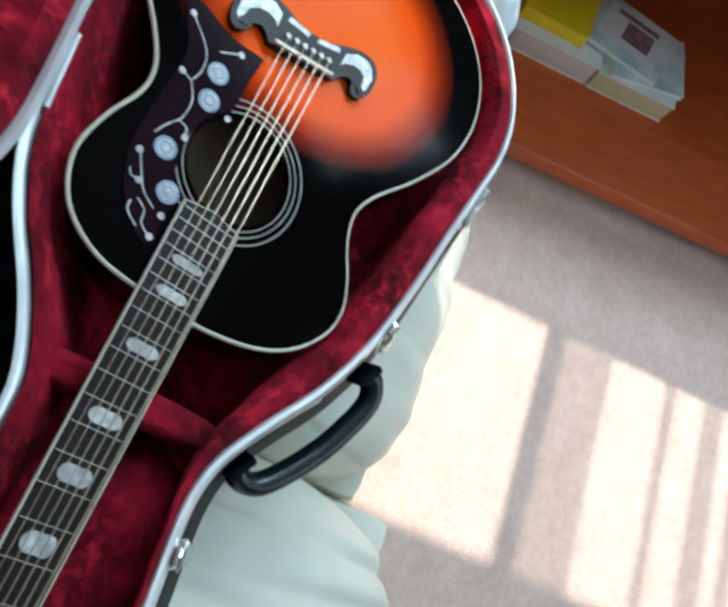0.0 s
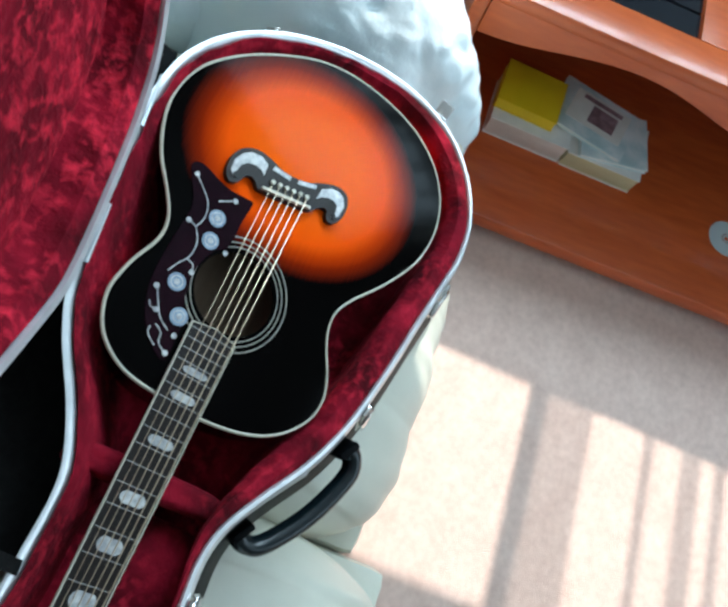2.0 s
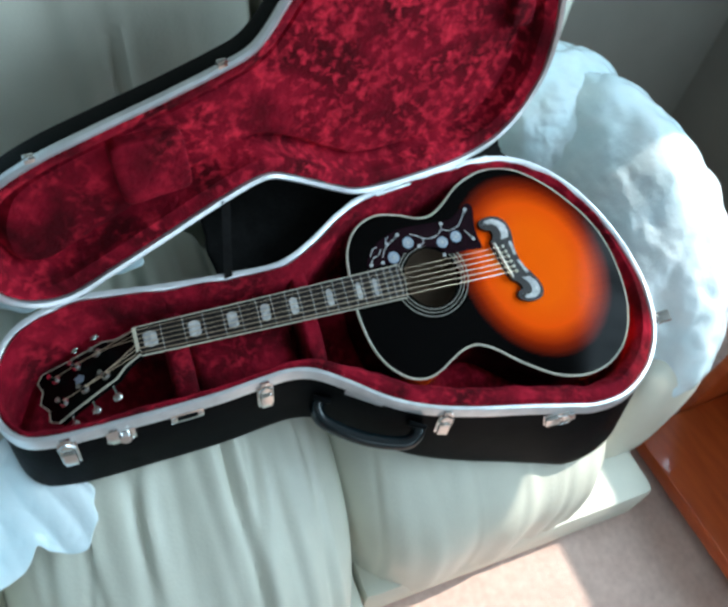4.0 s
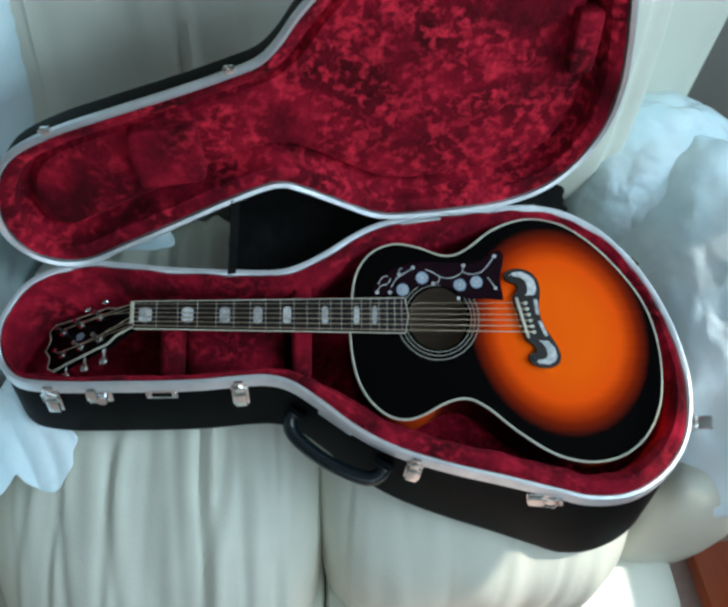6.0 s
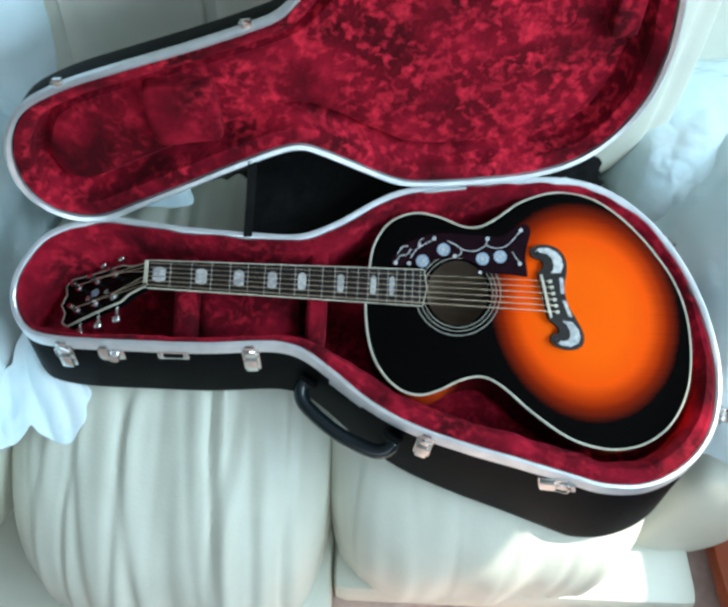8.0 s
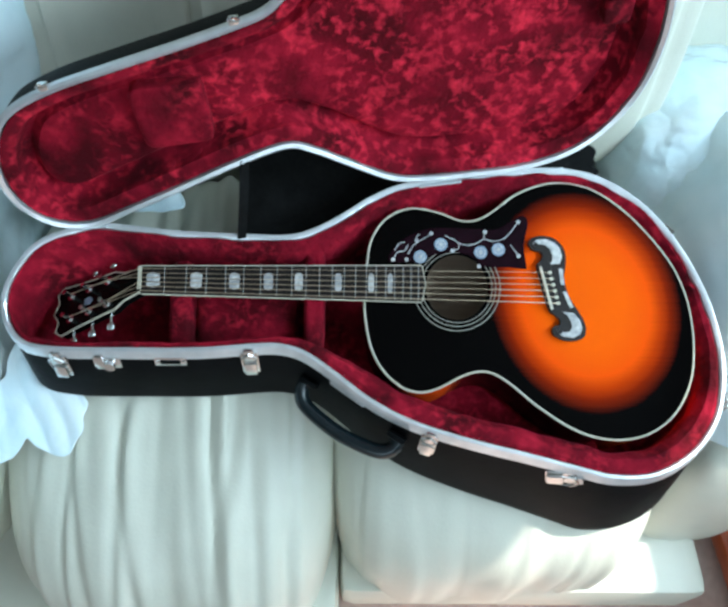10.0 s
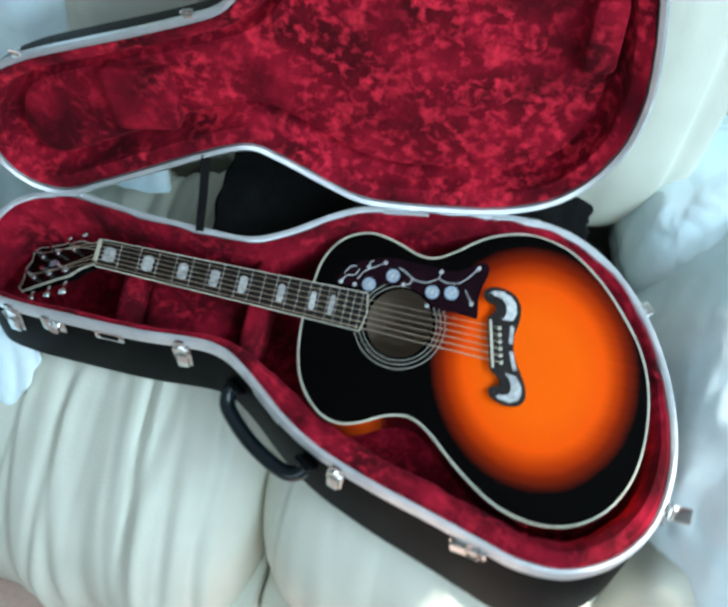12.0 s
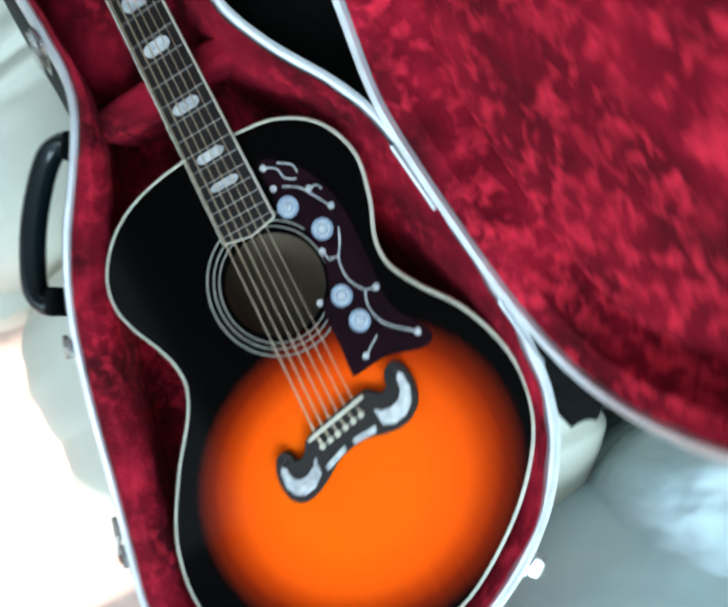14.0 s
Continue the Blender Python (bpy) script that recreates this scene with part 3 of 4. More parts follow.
pl = part("hinge_plate", boxed(-0.026, 0.026, 0.001, 0.004, -0.024, -0.004, 0.003), M_CHROME, case, "small chrome plate")
part("plate_bar", boxed(-0.016, 0.016, 0.003, 0.006, -0.018, -0.010, 0.001), M_SHELL, pl)
for sx in (-0.021, 0.021):
    part("rivet", disced(0, 0, 0, 0.003, 0.002, 10), M_CHROME, pl).matrix_local = pose(sx, 0.004, -0.014, -90, 0, 0)
pl.matrix_local = m

# handle on the flared side
m = side_matrix(nearest(0.345), -0.034) @ pose(0, 0, 0, -38, 0, 0)
hd = part("handle", tube(spline([(-0.088, 0.004, 0.0), (-0.089, 0.022, 0.0), (-0.068, 0.041, 0.0), (0.0, 0.050, 0.0), (0.068, 0.041, 0.0), (0.089, 0.022, 0.0), (0.088, 0.004, 0.0)], 6, False), 0.0125, 12, squash=1.25), M_GRIP, case, "padded black carrying handle")
for sx in (-0.085, 0.085):
    part("handle_mount", boxed(sx - 0.016, sx + 0.016, 0.0, 0.010, -0.018, 0.018, 0.004), M_SHELL, hd)
hd.matrix_local = m
m = side_matrix(nearest(0.335), -0.014)
part("name_plate", boxed(-0.034, 0.034, 0.001, 0.003, -0.005, 0.005, 0.001), M_ALU, case, "thin bright name plate").matrix_local = m

# lid: mirrored outline about the hinge line, standing open
HINGE = Vector((-0.08, 0.088, 0.006))
AX = Vector((1.0, 0.147, 0.0)).normalized()
PERP = Vector((-AX.y, AX.x, 0.0))
OPEN = radians(58)
UPL = PERP * math.cos(OPEN) + Vector((0, 0, 1)) * math.sin(OPEN)
INN = -PERP * math.sin(OPEN) + Vector((0, 0, 1)) * math.cos(OPEN)
LIDM = Matrix((AX, UPL, INN)).transposed().to_4x4()
LIDM.translation = HINGE
LID = resample(spline([
    (0.0, 0.004), (-0.055, 0.016), (-0.090, 0.058), (-0.096, 0.114), (-0.078, 0.172), (-0.038, 0.220), (0.030, 0.249), (0.120, 0.270), (0.210, 0.289),
    (0.285, 0.307), (0.330, 0.321), (0.360, 0.345), (0.395, 0.385), (0.460, 0.440), (0.540, 0.480), (0.630, 0.507), (0.710, 0.521), (0.770, 0.508),
    (0.815, 0.466), (0.842, 0.405), (0.857, 0.345), (0.869, 0.280), (0.875, 0.215), (0.868, 0.152), (0.845, 0.097), (0.810, 0.054), (0.765, 0.026),
    (0.700, 0.011), (0.620, 0.009), (0.535, 0.013), (0.485, 0.024), (0.430, 0.057), (0.370, 0.096), (0.330, 0.112), (0.262, 0.095), (0.160, 0.058), (0.070, 0.026)], 10)[::-1], 220)

lid = part("lid", loft([flat_level(0.001, 0.0, LID), flat_level(-0.001, -0.02, LID), flat_level(0.004, -0.055, LID), flat_level(0.03, -0.072, LID), flat_level(0.07, -0.078, LID)]), M_SHELL, case, "raised black case lid")
lid.matrix_local = LIDM
part("lid_rim", loft([flat_level(-0.004, -0.007, LID), flat_level(-0.005, 0.004, LID), flat_level(-0.001, 0.007, LID), flat_level(0.0045, 0.004, LID), flat_level(0.005, -0.006, LID), flat_level(-0.004, -0.007, LID)], cap_last=False), M_ALU, lid, "bright aluminium rim")
part("lid_lining", plush([flat_level(0.007, 0.0, LID), flat_level(0.014, -0.003, LID), flat_level(0.026, -0.010, LID), flat_level(0.031, -0.045, LID), flat_level(0.040, -0.056, LID), flat_level(0.047, -0.050, LID), flat_level(0.052, -0.040, LID), flat_level(0.064, -0.038, LID)], 7.0, 0.0025), M_PLUSH, lid, "crushed dark red plush lining")
pad("body_pad", 0.787, 0.828, 0.236, 0.332, -0.05, -0.012, lid, 5.0, n=8.0)
pad("neck_pad", 0.120, 0.225, 0.120, 0.222, -0.05, -0.014, lid, 6.0, n=8.0)
for ax_, rr in ((0.026, 0.250), (0.290, 0.310)):
    c = part("catch", boxed(ax_ - 0.007, ax_ + 0.007, rr + 0.000, rr + 0.010, -0.004, 0.006, 0.002), M_CHROME, lid, "chrome latch catch")
    part("catch_pin", tube([(ax_ - 0.007, rr + 0.010, 0.008), (ax_, rr + 0.016, 0.014), (ax_ + 0.007, rr + 0.010, 0.008)], 0.002, 6), M_CHROME, c)


def lid_point(a, r, h=0.0):
    return HINGE + AX * a + UPL * r + INN * h


def strap(name, p, q, w):
    p, q = Vector(p), Vector(q)
    d = AX * (w / 2)
    bm = bmesh.new()
    mid = (p + q) / 2 - Vector((0, 0, 0.003))
    t = Vector((0.0, 0.0015, 0.0015))
    rows = [ring(bm, (c - d - t, c + d - t, c + d + t, c - d + t)) for c in (p, mid, q)]
    for a, b in zip(rows, rows[1:]):
        bridge(bm, a, b)
    bm.faces.new(rows[0])
    bm.faces.new(rows[-1])
    return part(name, bm, M_STRAP, case, "black webbing lid stay")


strap("lid_stay", (0.158, 0.071, 0.009), lid_point(0.261, 0.094, 0.006), 0.014)
for a0, a1 in ((0.53, 0.60), (0.70, 0.77), (-0.03, 0.02)):
    part("hinge", tube([lid_point(a0, -0.002, 0.004), lid_point(a1, -0.002, 0.004)], 0.0026, 8), M_ALU, case, "bright steel hinge")

# bunched black sheet that fills the gap between lid and tray behind the case
gap_sheet = thing("black_sheet", TILT, "bunched black sheet filling the gap behind the case", "cloth")
bm = bmesh.new()
bmesh.ops.create_grid(bm, x_segments=90, y_segments=24, size=0.5)
for v in bm.verts:
    u, w = v.co.x + 0.5, v.co.y + 0.5
    x = 0.145 + u * 0.62 + 0.010 * noise.noise(Vector((w * 5, 2.0, 0.0)))
    y0, y1 = 0.03 + 0.16 * u, 0.25 + 0.06 * u - 0.05 * u ** 6
    y = y0 + (y1 - y0) * w + 0.008 * noise.noise(Vector((x * 14, w * 3, 5.0)))
    v.co = (x, y, -0.060 + 0.012 * noise.turbulence(Vector((x * 9, y * 9, 1.0)), 3, True) - 0.02 * w)
cl = part("cloth", bm, M_STRAP, gap_sheet)
cl.modifiers.new("thick", "SOLIDIFY").thickness = 0.003

# ---------------------------------------------------------------- guitar
guitar = thing("acoustic_guitar", TILT, "sunburst jumbo acoustic guitar with pearl inlays lying in its case", "guitar")
BODY = resample(spline([
    (0.360, 0.030), (0.368, 0.074), (0.392, 0.109), (0.432, 0.126), (0.475, 0.120), (0.512, 0.107), (0.540, 0.108), (0.568, 0.124), (0.605, 0.152), (0.650, 0.170),
    (0.692, 0.173), (0.738, 0.160), (0.787, 0.126), (0.831, 0.080), (0.866, 0.030), (0.886, -0.025), (0.893, -0.090), (0.886, -0.150), (0.862, -0.199), (0.825, -0.231),
    (0.780, -0.245), (0.735, -0.243), (0.690, -0.228), (0.635, -0.193), (0.590, -0.157), (0.560, -0.141), (0.535, -0.141), (0.510, -0.150), (0.480, -0.166), (0.450, -0.174),
    (0.418, -0.166), (0.386, -0.137), (0.366, -0.095), (0.357, -0.035)], 8), 200)
HOLE = [(0.507 + 0.0505 * math.cos(k * math.tau / 40), -0.004 + 0.0535 * math.sin(k * math.tau / 40)) for k in range(40)]
part("soundboard", prism(BODY, -0.003, 0.0, (HOLE,)), M_BURST, guitar, "glossy amber to black sunburst top")
part("side", loft([[(x, y + 0.27 * z, z) for x, y, z in flat_level(d, z, BODY)] for d, z in ((0.0005, -0.0031), (0.0005, -0.090), (0.006, -0.094))]), M_SIDE, guitar, "glossy amber brown side")
part("inner_back", prism(inset(BODY, 0.03), -0.086, -0.084), M_INSIDE, guitar).location = (0, -0.01, 0)
part("binding", tube([(x, y, -0.002) for x, y in inset(BODY, 0.0005)], 0.0025, 8, True), M_BIND, guitar, "cream body binding")
for r0, r1 in ((0.0570, 0.0583), (0.0630, 0.0644), (0.0700, 0.0716)):
    part("rosette_ring", disced(0.507, -0.004, 0.0002, r1, 0.0006, 48, r0), M_RING, guitar)

# fingerboard, frets, nut and inlays
SCALE = 0.648


def fret_x(n):
    return SCALE * (1 - 2 ** (-n / 12))


def half_width(x):
    return 0.0218 + (0.0290 - 0.0218) * x / 0.452


FB0, FB1 = 0.0045, 0.0095
part("fingerboard", prism([(0.0, -half_width(0)), (0.449, -half_width(0.449)), (0.4545, 0.0), (0.449, half_width(0.449)), (0.0, half_width(0))], 0.0008, 0.0075), M_ROSE, guitar, "dark rosewood fingerboard")
for s in (-1, 1):
    part("neck_binding", tube([(0.0, s * (half_width(0) + 0.0007), 0.0055), (0.449, s * (half_width(0.449) + 0.0007), 0.0055)], 0.0015, 6, squash=1.4), M_BIND, guitar)
part("board_end", tube([(0.449, -half_width(0.449), 0.0055), (0.4545, 0.0, 0.0055), (0.449, half_width(0.449), 0.0055)], 0.0018, 6), M_BIND, guitar)
for n in range(1, 21):
    x = fret_x(n)
    part("fret", tube([(x, -half_width(x) + 0.001, 0.0078), (x, half_width(x) - 0.001, 0.0078)], 0.0010, 6), M_CHROME, guitar)
for n in (1, 3, 5, 7, 9, 12, 15, 17):
    x, w = (fret_x(n - 1) + fret_x(n)) / 2, (fret_x(n) - fret_x(n - 1)) * 0.27
    h = half_width(x) * 0.62
    shape = [(x + w * 1.15 * math.copysign(abs(math.cos(a)) ** 0.55, math.cos(a)) * (1 - 0.10 * math.cos(4 * a) ** 2), h * 0.94 * math.copysign(abs(math.sin(a)) ** 0.55, math.sin(a)) * (1 - 0.12 * math.cos(3 * a) ** 2)) for a in [math.tau * k / 24 for k in range(24)]]
    part("inlay", prism(shape, 0.0070, 0.0079), M_PEARL, guitar, "pearl crest inlay")
part("nut", boxed(-0.006, 0.0, -0.0225, 0.0225, 0.001, 0.0100, 0.001), M_BIND, guitar)
NECK = [[(x, math.cos(a) * half_width(max(x, 0)) * 0.98, 0.001 - abs(math.sin(a)) ** 0.8 * dep) for a in [math.pi * k / 10 for k in range(11)]] for x, dep in ((-0.004, 0.020), (0.15, 0.021), (0.30, 0.024), (0.355, 0.042))]
bm = bmesh.new()
rows = [ring(bm, r) for r in NECK]
for a, b in zip(rows, rows[1:]):
    bridge(bm, a, b)
for r in (rows[0], rows[-1]):
    bm.faces.new(r)
part("neck", bm, M_BLACK, guitar)

# headstock, tipped back
HEAD = pose(-0.004, 0, 0.004, -26, -19, 19)
hs = [(0.0, 0.022), (-0.030, 0.026), (-0.050, 0.036), (-0.075, 0.037), (-0.130, 0.042), (-0.158, 0.046), (-0.170, 0.036), (-0.166, 0.018), (-0.176, 0.0)]
head = part("headstock", prism(hs + [(x, -y) for x, y in reversed(hs[:-1])], -0.015, 0.0), M_BLACK, guitar, "black lacquered headstock")
part("head_binding", tube([(x, y, -0.001) for x, y in hs + [(x, -y) for x, y in reversed(hs[:-1])]], 0.0017, 6), M_BIND, head)
part("head_crest", prism([(-0.100, -0.007), (-0.095, 0.0), (-0.100, 0.007), (-0.112, 0.005), (-0.110, 0.0), (-0.112, -0.005)], 0.0002, 0.0012), M_PEARL_BLUE, head)
for k in range(3):
    for s in (-1, 1):
        x = -0.062 - 0.038 * k
        tn = part("tuner", disced(x, s * 0.022, 0.0, 0.0075, 0.003, 14), M_CHROME, head, "chrome tuning machine")
        part("tuner_post", disced(x, s * 0.022, 0.003, 0.0042, 0.017, 10), M_CHROME, tn)
        part("tuner_shaft", tube([(x, s * 0.036, -0.008), (x, s * 0.054, -0.008)], 0.0022, 6), M_CHROME, tn)
        key = cushion(x, s * 0.060, -0.008, 0.008, 0.007, 0.0045, 2.6, 0, 0, 0, 3)
        part("tuner_key", key, M_CHROME, tn)
        part("tuner_housing", boxed(x - 0.008, x + 0.008, s * 0.022 - 0.008, s * 0.022 + 0.008, -0.022, -0.015, 0.002), M_CHROME, tn)
head.matrix_local = HEAD

# pickguard with flowers and vines
PG = spline([(0.398, 0.036), (0.430, 0.037), (0.450, 0.034), (0.464, 0.047), (0.503, 0.054), (0.536, 0.045), (0.552, 0.031), (0.590, 0.030), (0.617, 0.028), (0.621, 0.032), (0.617, 0.066), (0.624, 0.103), (0.616, 0.116), (0.600, 0.108), (0.572, 0.093), (0.538, 0.093), (0.498, 0.094), (0.458, 0.091), (0.422, 0.075), (0.399, 0.051)], 5)


def guard_place(x, y):
    """Inlays follow the guard, which sits closer to the strings towards the neck."""
    return x - 0.005, y - 0.011 + 0.009 * max(0.0, min(1.0, (x - 0.575) / 0.035))


guard = part("pickguard", prism(PG, 0.0002, 0.0016), M_GUARD, guitar, "dark tortoise pickguard with pearl flowers")
FLOWERS = ((0.447, 0.045), (0.481, 0.066), (0.546, 0.054), (0.575, 0.059))
for x, y in FLOWERS:
    fl = part("flower", disced(x, y, 0.0016, 0.0108, 0.0005, 20), M_PEARL_BLUE, guard, "blue pearl flower inlay")
    part("flower_ring", disced(x, y, 0.0021, 0.0078, 0.0003, 20, 0.0062), M_PEARL, fl)
    part("flower_eye", disced(x, y, 0.0021, 0.0038, 0.0006, 12), M_PEARL, fl)
VINES = (((0.408, 0.052), (0.415, 0.063), (0.426, 0.066), (0.432, 0.076)), ((0.432, 0.060), (0.440, 0.074), (0.452, 0.083), (0.470, 0.094)),
         ((0.448, 0.080), (0.446, 0.090), (0.452, 0.094)), ((0.492, 0.092), (0.506, 0.086), (0.520, 0.078), (0.540, 0.078), (0.556, 0.088)),
         ((0.516, 0.080), (0.514, 0.070), (0.506, 0.068)), ((0.556, 0.088), (0.572, 0.084), (0.592, 0.086), (0.612, 0.106)),
         ((0.556, 0.088), (0.558, 0.098)), ((0.600, 0.072), (0.606, 0.062), (0.613, 0.052)), ((0.410, 0.066), (0.418, 0.078), (0.427, 0.080)))
for vn in VINES:
    part("vine", tube(spline([(*guard_place(x, y), 0.0017) for x, y in vn], 5, False), 0.00085, 5, squash=0.5), M_PEARL, guard)
for x, y in ((0.408, 0.051), (0.470, 0.095), (0.446, 0.083), (0.505, 0.067), (0.558, 0.099), (0.613, 0.107), (0.613, 0.051), (0.548, 0.042), (0.430, 0.051)):
    part("bud", disced(*guard_place(x, y), 0.0016, 0.0034, 0.0007, 10), M_PEARL, guard)

# moustache bridge
UP = [(0.648, 0.0), (0.648, 0.030), (0.650, 0.046), (0.657, 0.053), (0.662, 0.062), (0.660, 0.071), (0.653, 0.073), (0.646, 0.079), (0.646, 0.091), (0.658, 0.100), (0.676, 0.102),
      (0.692, 0.095), (0.700, 0.080), (0.700, 0.062), (0.695, 0.042), (0.688, 0.022), (0.686, 0.0)]
UP = [(x, y * 0.91) for x, y in UP]
BR = spline(UP + [(x, -y) for x, y in reversed(UP[1:-1])], 4)
BRIDGE = Matrix(((1, -0.24, 0, -0.003), (0, 0.92, 0, -0.004), (0, 0, 1, 0), (0, 0, 0, 1)))
br = part("bridge", prism([(BRIDGE @ Vector((x, y, 0.0))).to_2d() for x, y in BR], 0.0002, 0.0085), M_ROSE, guitar, "dark moustache bridge with pearl inlays")
bm = boxed(0.6505, 0.6548, -0.038, 0.038, 0.0085, 0.0130, 0.0008)
bm.transform(BRIDGE)
part("saddle", bm, M_BIND, br)
for k in range(6):
    y = -0.027 + 0.0108 * k
    pn = part("bridge_pin", disced(*(BRIDGE @ Vector((0.666, y, 0.0))).to_2d(), 0.0085, 0.0030, 0.0035, 12), M_BIND, br)
for s in (-1, 1):
    horn = [(0.687, 0.048), (0.694, 0.062), (0.694, 0.078), (0.688, 0.089), (0.675, 0.096), (0.660, 0.094), (0.652, 0.087), (0.653, 0.081), (0.662, 0.086), (0.672, 0.084), (0.678, 0.076), (0.679, 0.064), (0.676, 0.053), (0.670, 0.046)]
    part("horn_inlay", prism([(BRIDGE @ Vector((x, s * y * 0.91, 0.0))).to_2d() for x, y in horn], 0.0080, 0.0092), M_PEARL, br)
    part("bar_inlay", prism([(BRIDGE @ Vector((x, s * y, 0.0))).to_2d() for x, y in ((0.679, 0.006), (0.685, 0.006), (0.689, 0.034), (0.683, 0.035))], 0.0080, 0.0092), M_PEARL, br)
    part("horn_curl", disced(*(BRIDGE @ Vector((0.656, s * 0.077, 0.0))).to_2d(), 0.0085, 0.0040, 0.0015, 12), M_ROSE, br)

for k in range(6):
    y0, y1 = -0.0178 + 0.00712 * k, -0.027 + 0.0108 * k
    part("string", tube([(-0.003, y0, 0.0105), tuple(BRIDGE @ Vector((0.653, y1, 0.0132))), tuple(BRIDGE @ Vector((0.664, y1, 0.0100)))], 0.00085 - 0.00008 * k, 6), M_STEEL, guitar)
    s, j = (-1, k) if k < 3 else (1, 5 - k)
    q = HEAD @ Vector((-0.062 - 0.038 * (2 - j), s * 0.022, 0.009))
    part("string_end", tube([(-0.003, y0, 0.0105), tuple(q)], 0.0006, 5), M_STEEL, guitar)

# ---------------------------------------------------------------- low cabinet with an open shelf
ROOMSIDE = pose(1.464, -0.751, FLOOR, 0, 0, 6.5) @ Matrix.Scale(1.18, 4) @ pose(-1.384, 0.640, 0)
CX, CY = 1.205, -0.140
cab = thing("media_cabinet", ROOMSIDE @ pose(CX, CY, 0, 0, 0, -3.6), "cherry veneered low cabinet with open shelf and wavy apron", "cabinet")
LEN, DEP, TOPZ = 1.84, 0.52, 0.500
BACK = 0.155  # the upper frame stands this far behind the shelf front
# black block that fills the gap beneath the shelf
part("plinth", boxed(0.05, DEP - 0.02, -LEN + 0.03, -0.03, 0.0, 0.030), M_BLACK, cab)
part("shelf", boxed(0.0, DEP + BACK - 0.013, -LEN, 0.0, 0.030, 0.072, 0.008), M_WOOD, cab)
part("side_panel", boxed(BACK + 0.02, DEP + BACK, 0.0, 0.028, 0.0, TOPZ - 0.03, 0.004), M_WOOD, cab)
part("side_panel", boxed(BACK + 0.02, DEP + BACK, -LEN - 0.028, -LEN, 0.0, TOPZ - 0.03, 0.004), M_WOOD, cab)
part("back_panel", boxed(DEP + BACK - 0.012, DEP + BACK, -LEN, 0.0, 0.0, TOPZ - 0.03), M_WOOD, cab)
wave = [(-0.0 - LEN * k / 60, 0.400 - 0.026 * math.cos(k / 60 * math.tau * 3.0)) for k in range(61)]
bm = bmesh.new()
f0 = ring(bm, [(BACK + 0.012, y, z) for y, z in wave])
f1 = ring(bm, [(BACK + 0.034, y, z) for y, z in wave])
t0 = ring(bm, [(BACK + 0.012, y, TOPZ - 0.03) for y, z in wave])
t1 = ring(bm, [(BACK + 0.034, y, TOPZ - 0.03) for y, z in wave])
for a, b in ((f0, f1), (f1, t1), (t1, t0), (t0, f0)):
    bridge(bm, a, b, closed=False)
part("apron", bm, M_WOOD, cab, "wavy cut cherry apron")
top = part("top_frame", boxed(BACK - 0.015, BACK + 0.065, -LEN - 0.04, 0.04, TOPZ - 0.03, TOPZ, 0.008), M_WOOD, cab)
part("rear_rail", boxed(DEP + BACK - 0.05, DEP + BACK + 0.01, -LEN - 0.04, 0.04, TOPZ - 0.03, TOPZ, 0.006), M_WOOD, top)
for y1, y0 in ((0.04, -0.03), (-0.36, -0.42), (-0.80, -0.86), (-1.24, -1.30), (-LEN + 0.03, -LEN - 0.04)):
    part("cross_rail", boxed(BACK + 0.065, DEP + BACK - 0.05, y0, y1, TOPZ - 0.03, TOPZ - 0.001, 0.004), M_WOOD, top)
for y1, y0 in ((-0.03, -0.36), (-0.42, -0.80), (-0.86, -1.24), (-1.30, -LEN + 0.03)):
    # pane split by an added slit that passes a thin line of sun
    part("glass_panel", boxed(BACK + 0.065, BACK + 0.132, y0, y1, TOPZ - 0.024, TOPZ - 0.012), M_GLASS_DARK, top, "dark smoked glass strip")
    part("glass_panel", boxed(BACK + 0.139, DEP + BACK - 0.05, y0, y1, TOPZ - 0.024, TOPZ - 0.012), M_GLASS_DARK, top, "dark smoked glass panel")

SHELF = 0.072


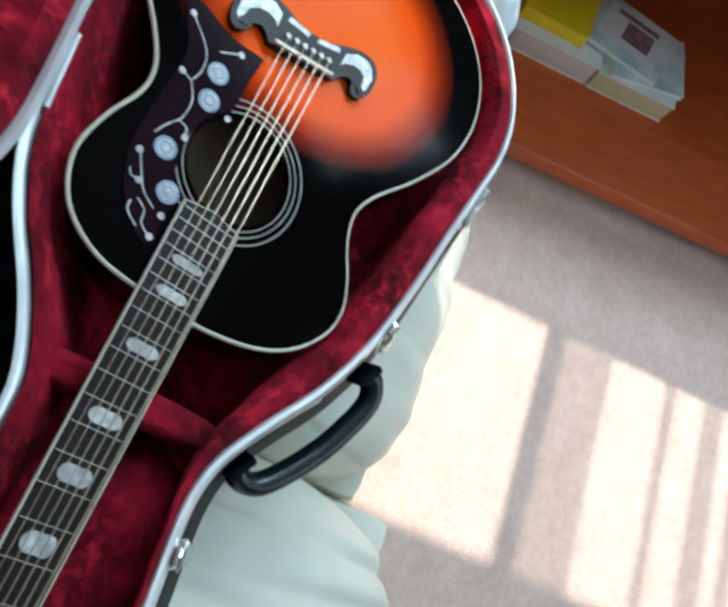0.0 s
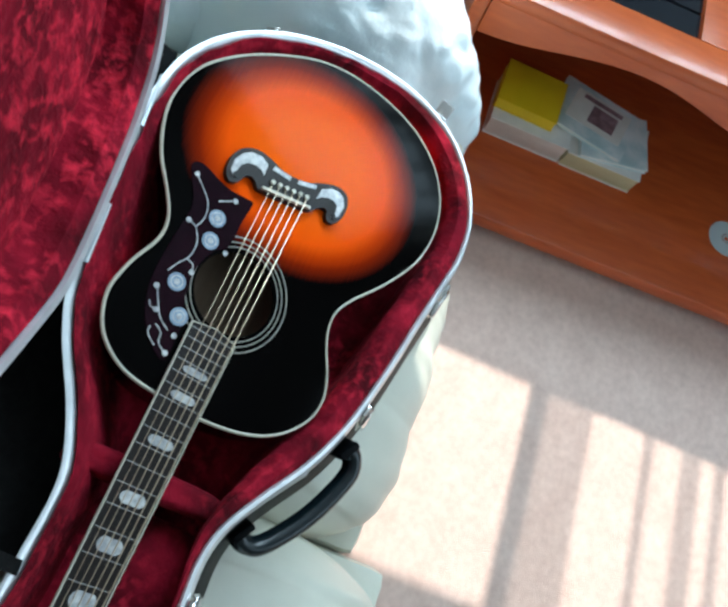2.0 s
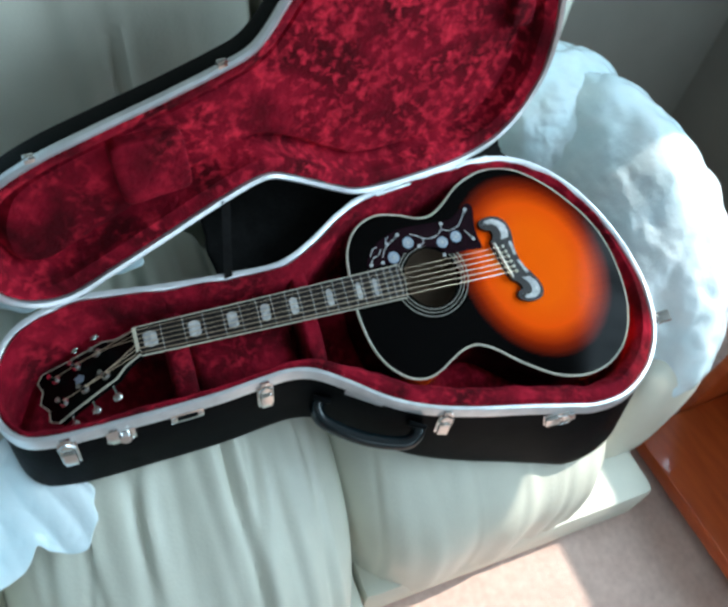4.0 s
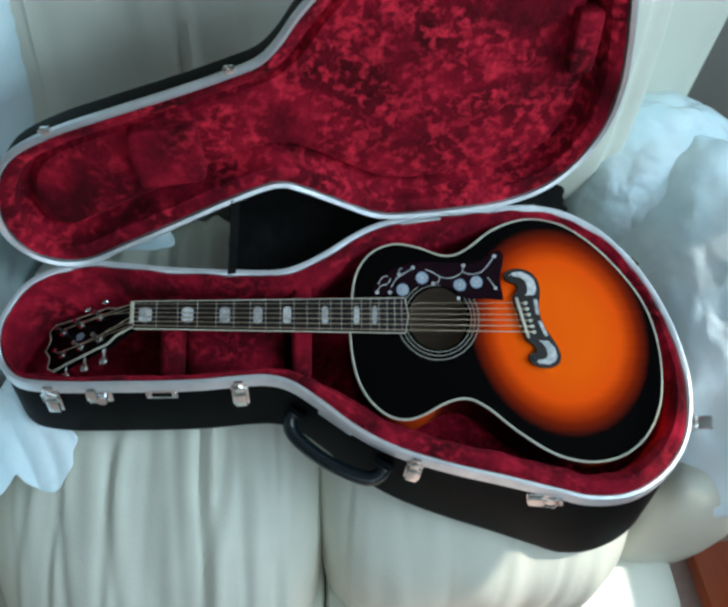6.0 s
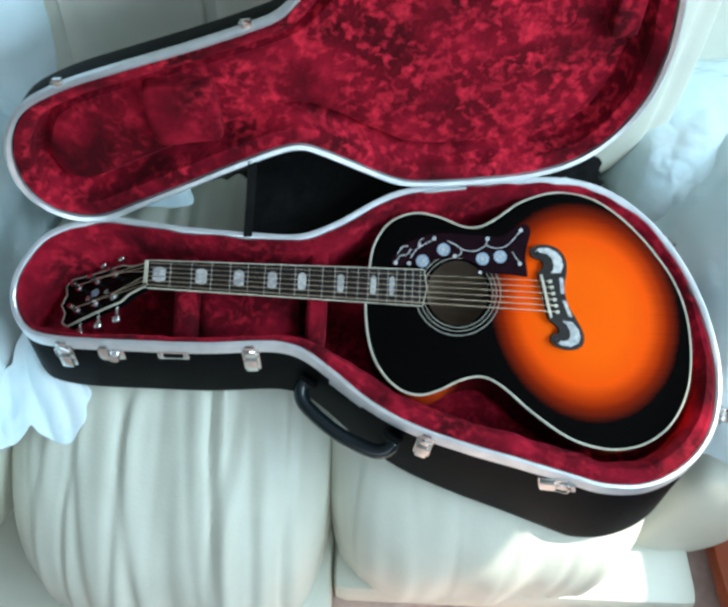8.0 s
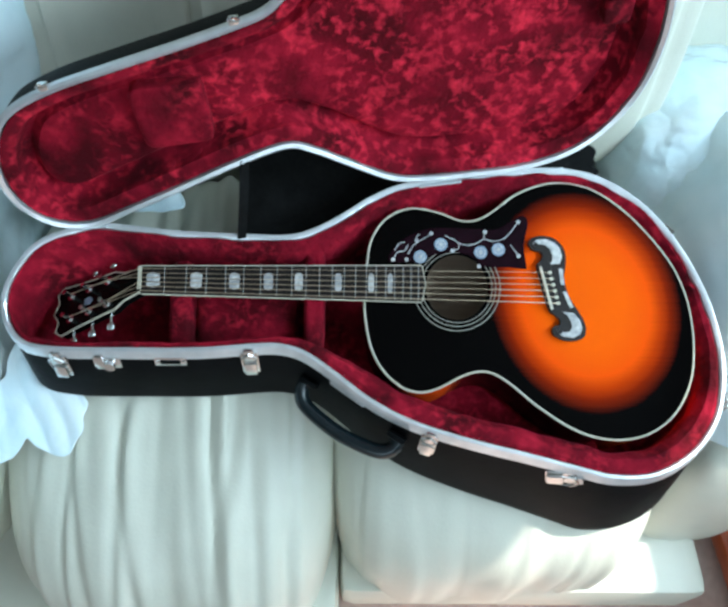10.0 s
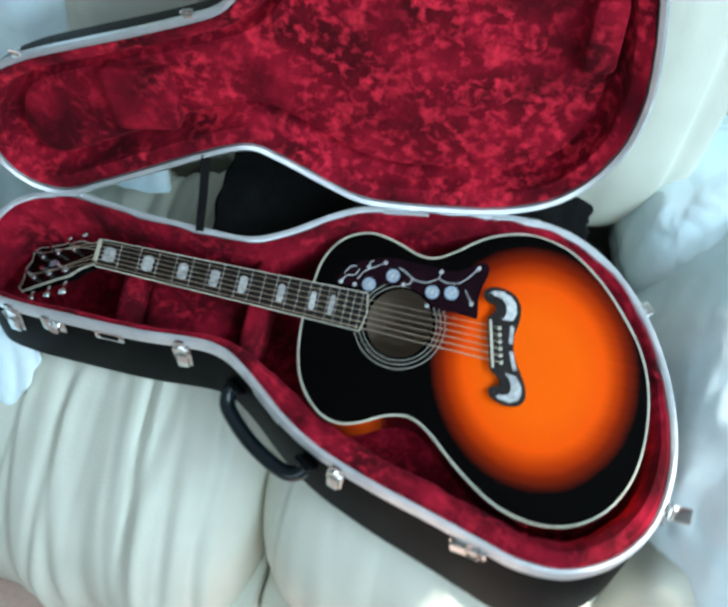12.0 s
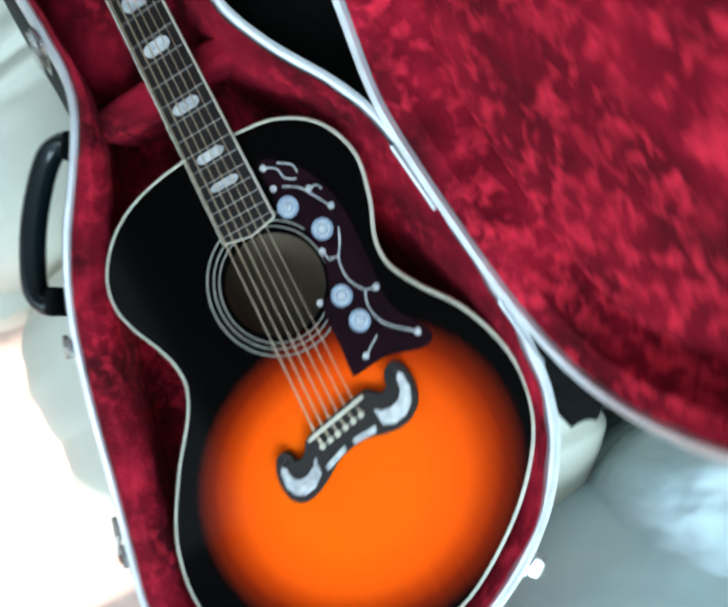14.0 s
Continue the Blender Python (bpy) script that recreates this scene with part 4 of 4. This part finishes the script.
def block_book(name, x, y, z, w, d, h, rz, mat, label, cat="book", cover=None):
    o = thing(name, ROOMSIDE @ pose(x, y, z, 0, 0, rz), label, cat, "printed matter on the shelf")
    part("page_block", boxed(-w / 2, w / 2, -d / 2, d / 2, 0.002, h - 0.002, 0.001), mat, o)
    if cover:
        part("cover", boxed(-w / 2 - 0.002, w / 2 + 0.002, -d / 2 - 0.002, d / 2 + 0.002, h - 0.002, h, 0.0005), cover, o)
        part("cover", boxed(-w / 2 - 0.002, w / 2 + 0.002, -d / 2 - 0.002, d / 2 + 0.002, 0.0, 0.002, 0.0005), cover, o)
    return o


block_book("thick_book", 1.480, -0.375, SHELF, 0.15, 0.185, 0.055, -4, M_PAPER_PINK, "thick paperback with pinkish page edges", cover=M_PAPER)
block_book("thick_book", 1.462, -0.560, SHELF, 0.145, 0.175, 0.050, -4, M_PAPER_AGED, "thick paperback with yellowed page edges", cover=M_PAPER)
block_book("magazine", 1.468, -0.565, SHELF + 0.050, 0.135, 0.16, 0.012, 6, M_PAPER, "glossy magazine with a pale printed cover", "magazine", M_COVER)
block_book("magazine", 1.492, -0.505, SHELF + 0.0625, 0.135, 0.19, 0.010, -16, M_PAPER, "pale magazine with printed pink panel", "magazine", M_COVER)
block_book("yellow_folder", 1.492, -0.350, SHELF + 0.055, 0.115, 0.14, 0.030, -6, M_YELLOW, "bright yellow card folder on the books", "folder", M_YELLOW)
ink = thing("printed_card", ROOMSIDE @ pose(1.498, -0.515, SHELF + 0.0726, 0, 0, -16), "small printed card with dark picture panels", "card", "printed matter on the shelf")
part("card", boxed(-0.045, 0.045, -0.07, 0.07, 0.0, 0.001), M_PAPER, ink)
part("picture_panel", boxed(-0.03, 0.02, -0.045, 0.02, 0.001, 0.0015), M_INK, ink)
part("text_bar", boxed(0.026, 0.038, -0.05, 0.05, 0.001, 0.0015), M_INK, ink)
dsc = thing("compact_disc", ROOMSIDE @ pose(1.352, -0.904, SHELF), "pale bluish disc lying on the shelf", "disc")
part("disc", disced(0, 0, 0.0, 0.046, 0.0012, 40, 0.006), M_DISC, dsc)
part("hub_ring", disced(0, 0, 0.0012, 0.014, 0.0004, 24, 0.008), M_PEARL, dsc)
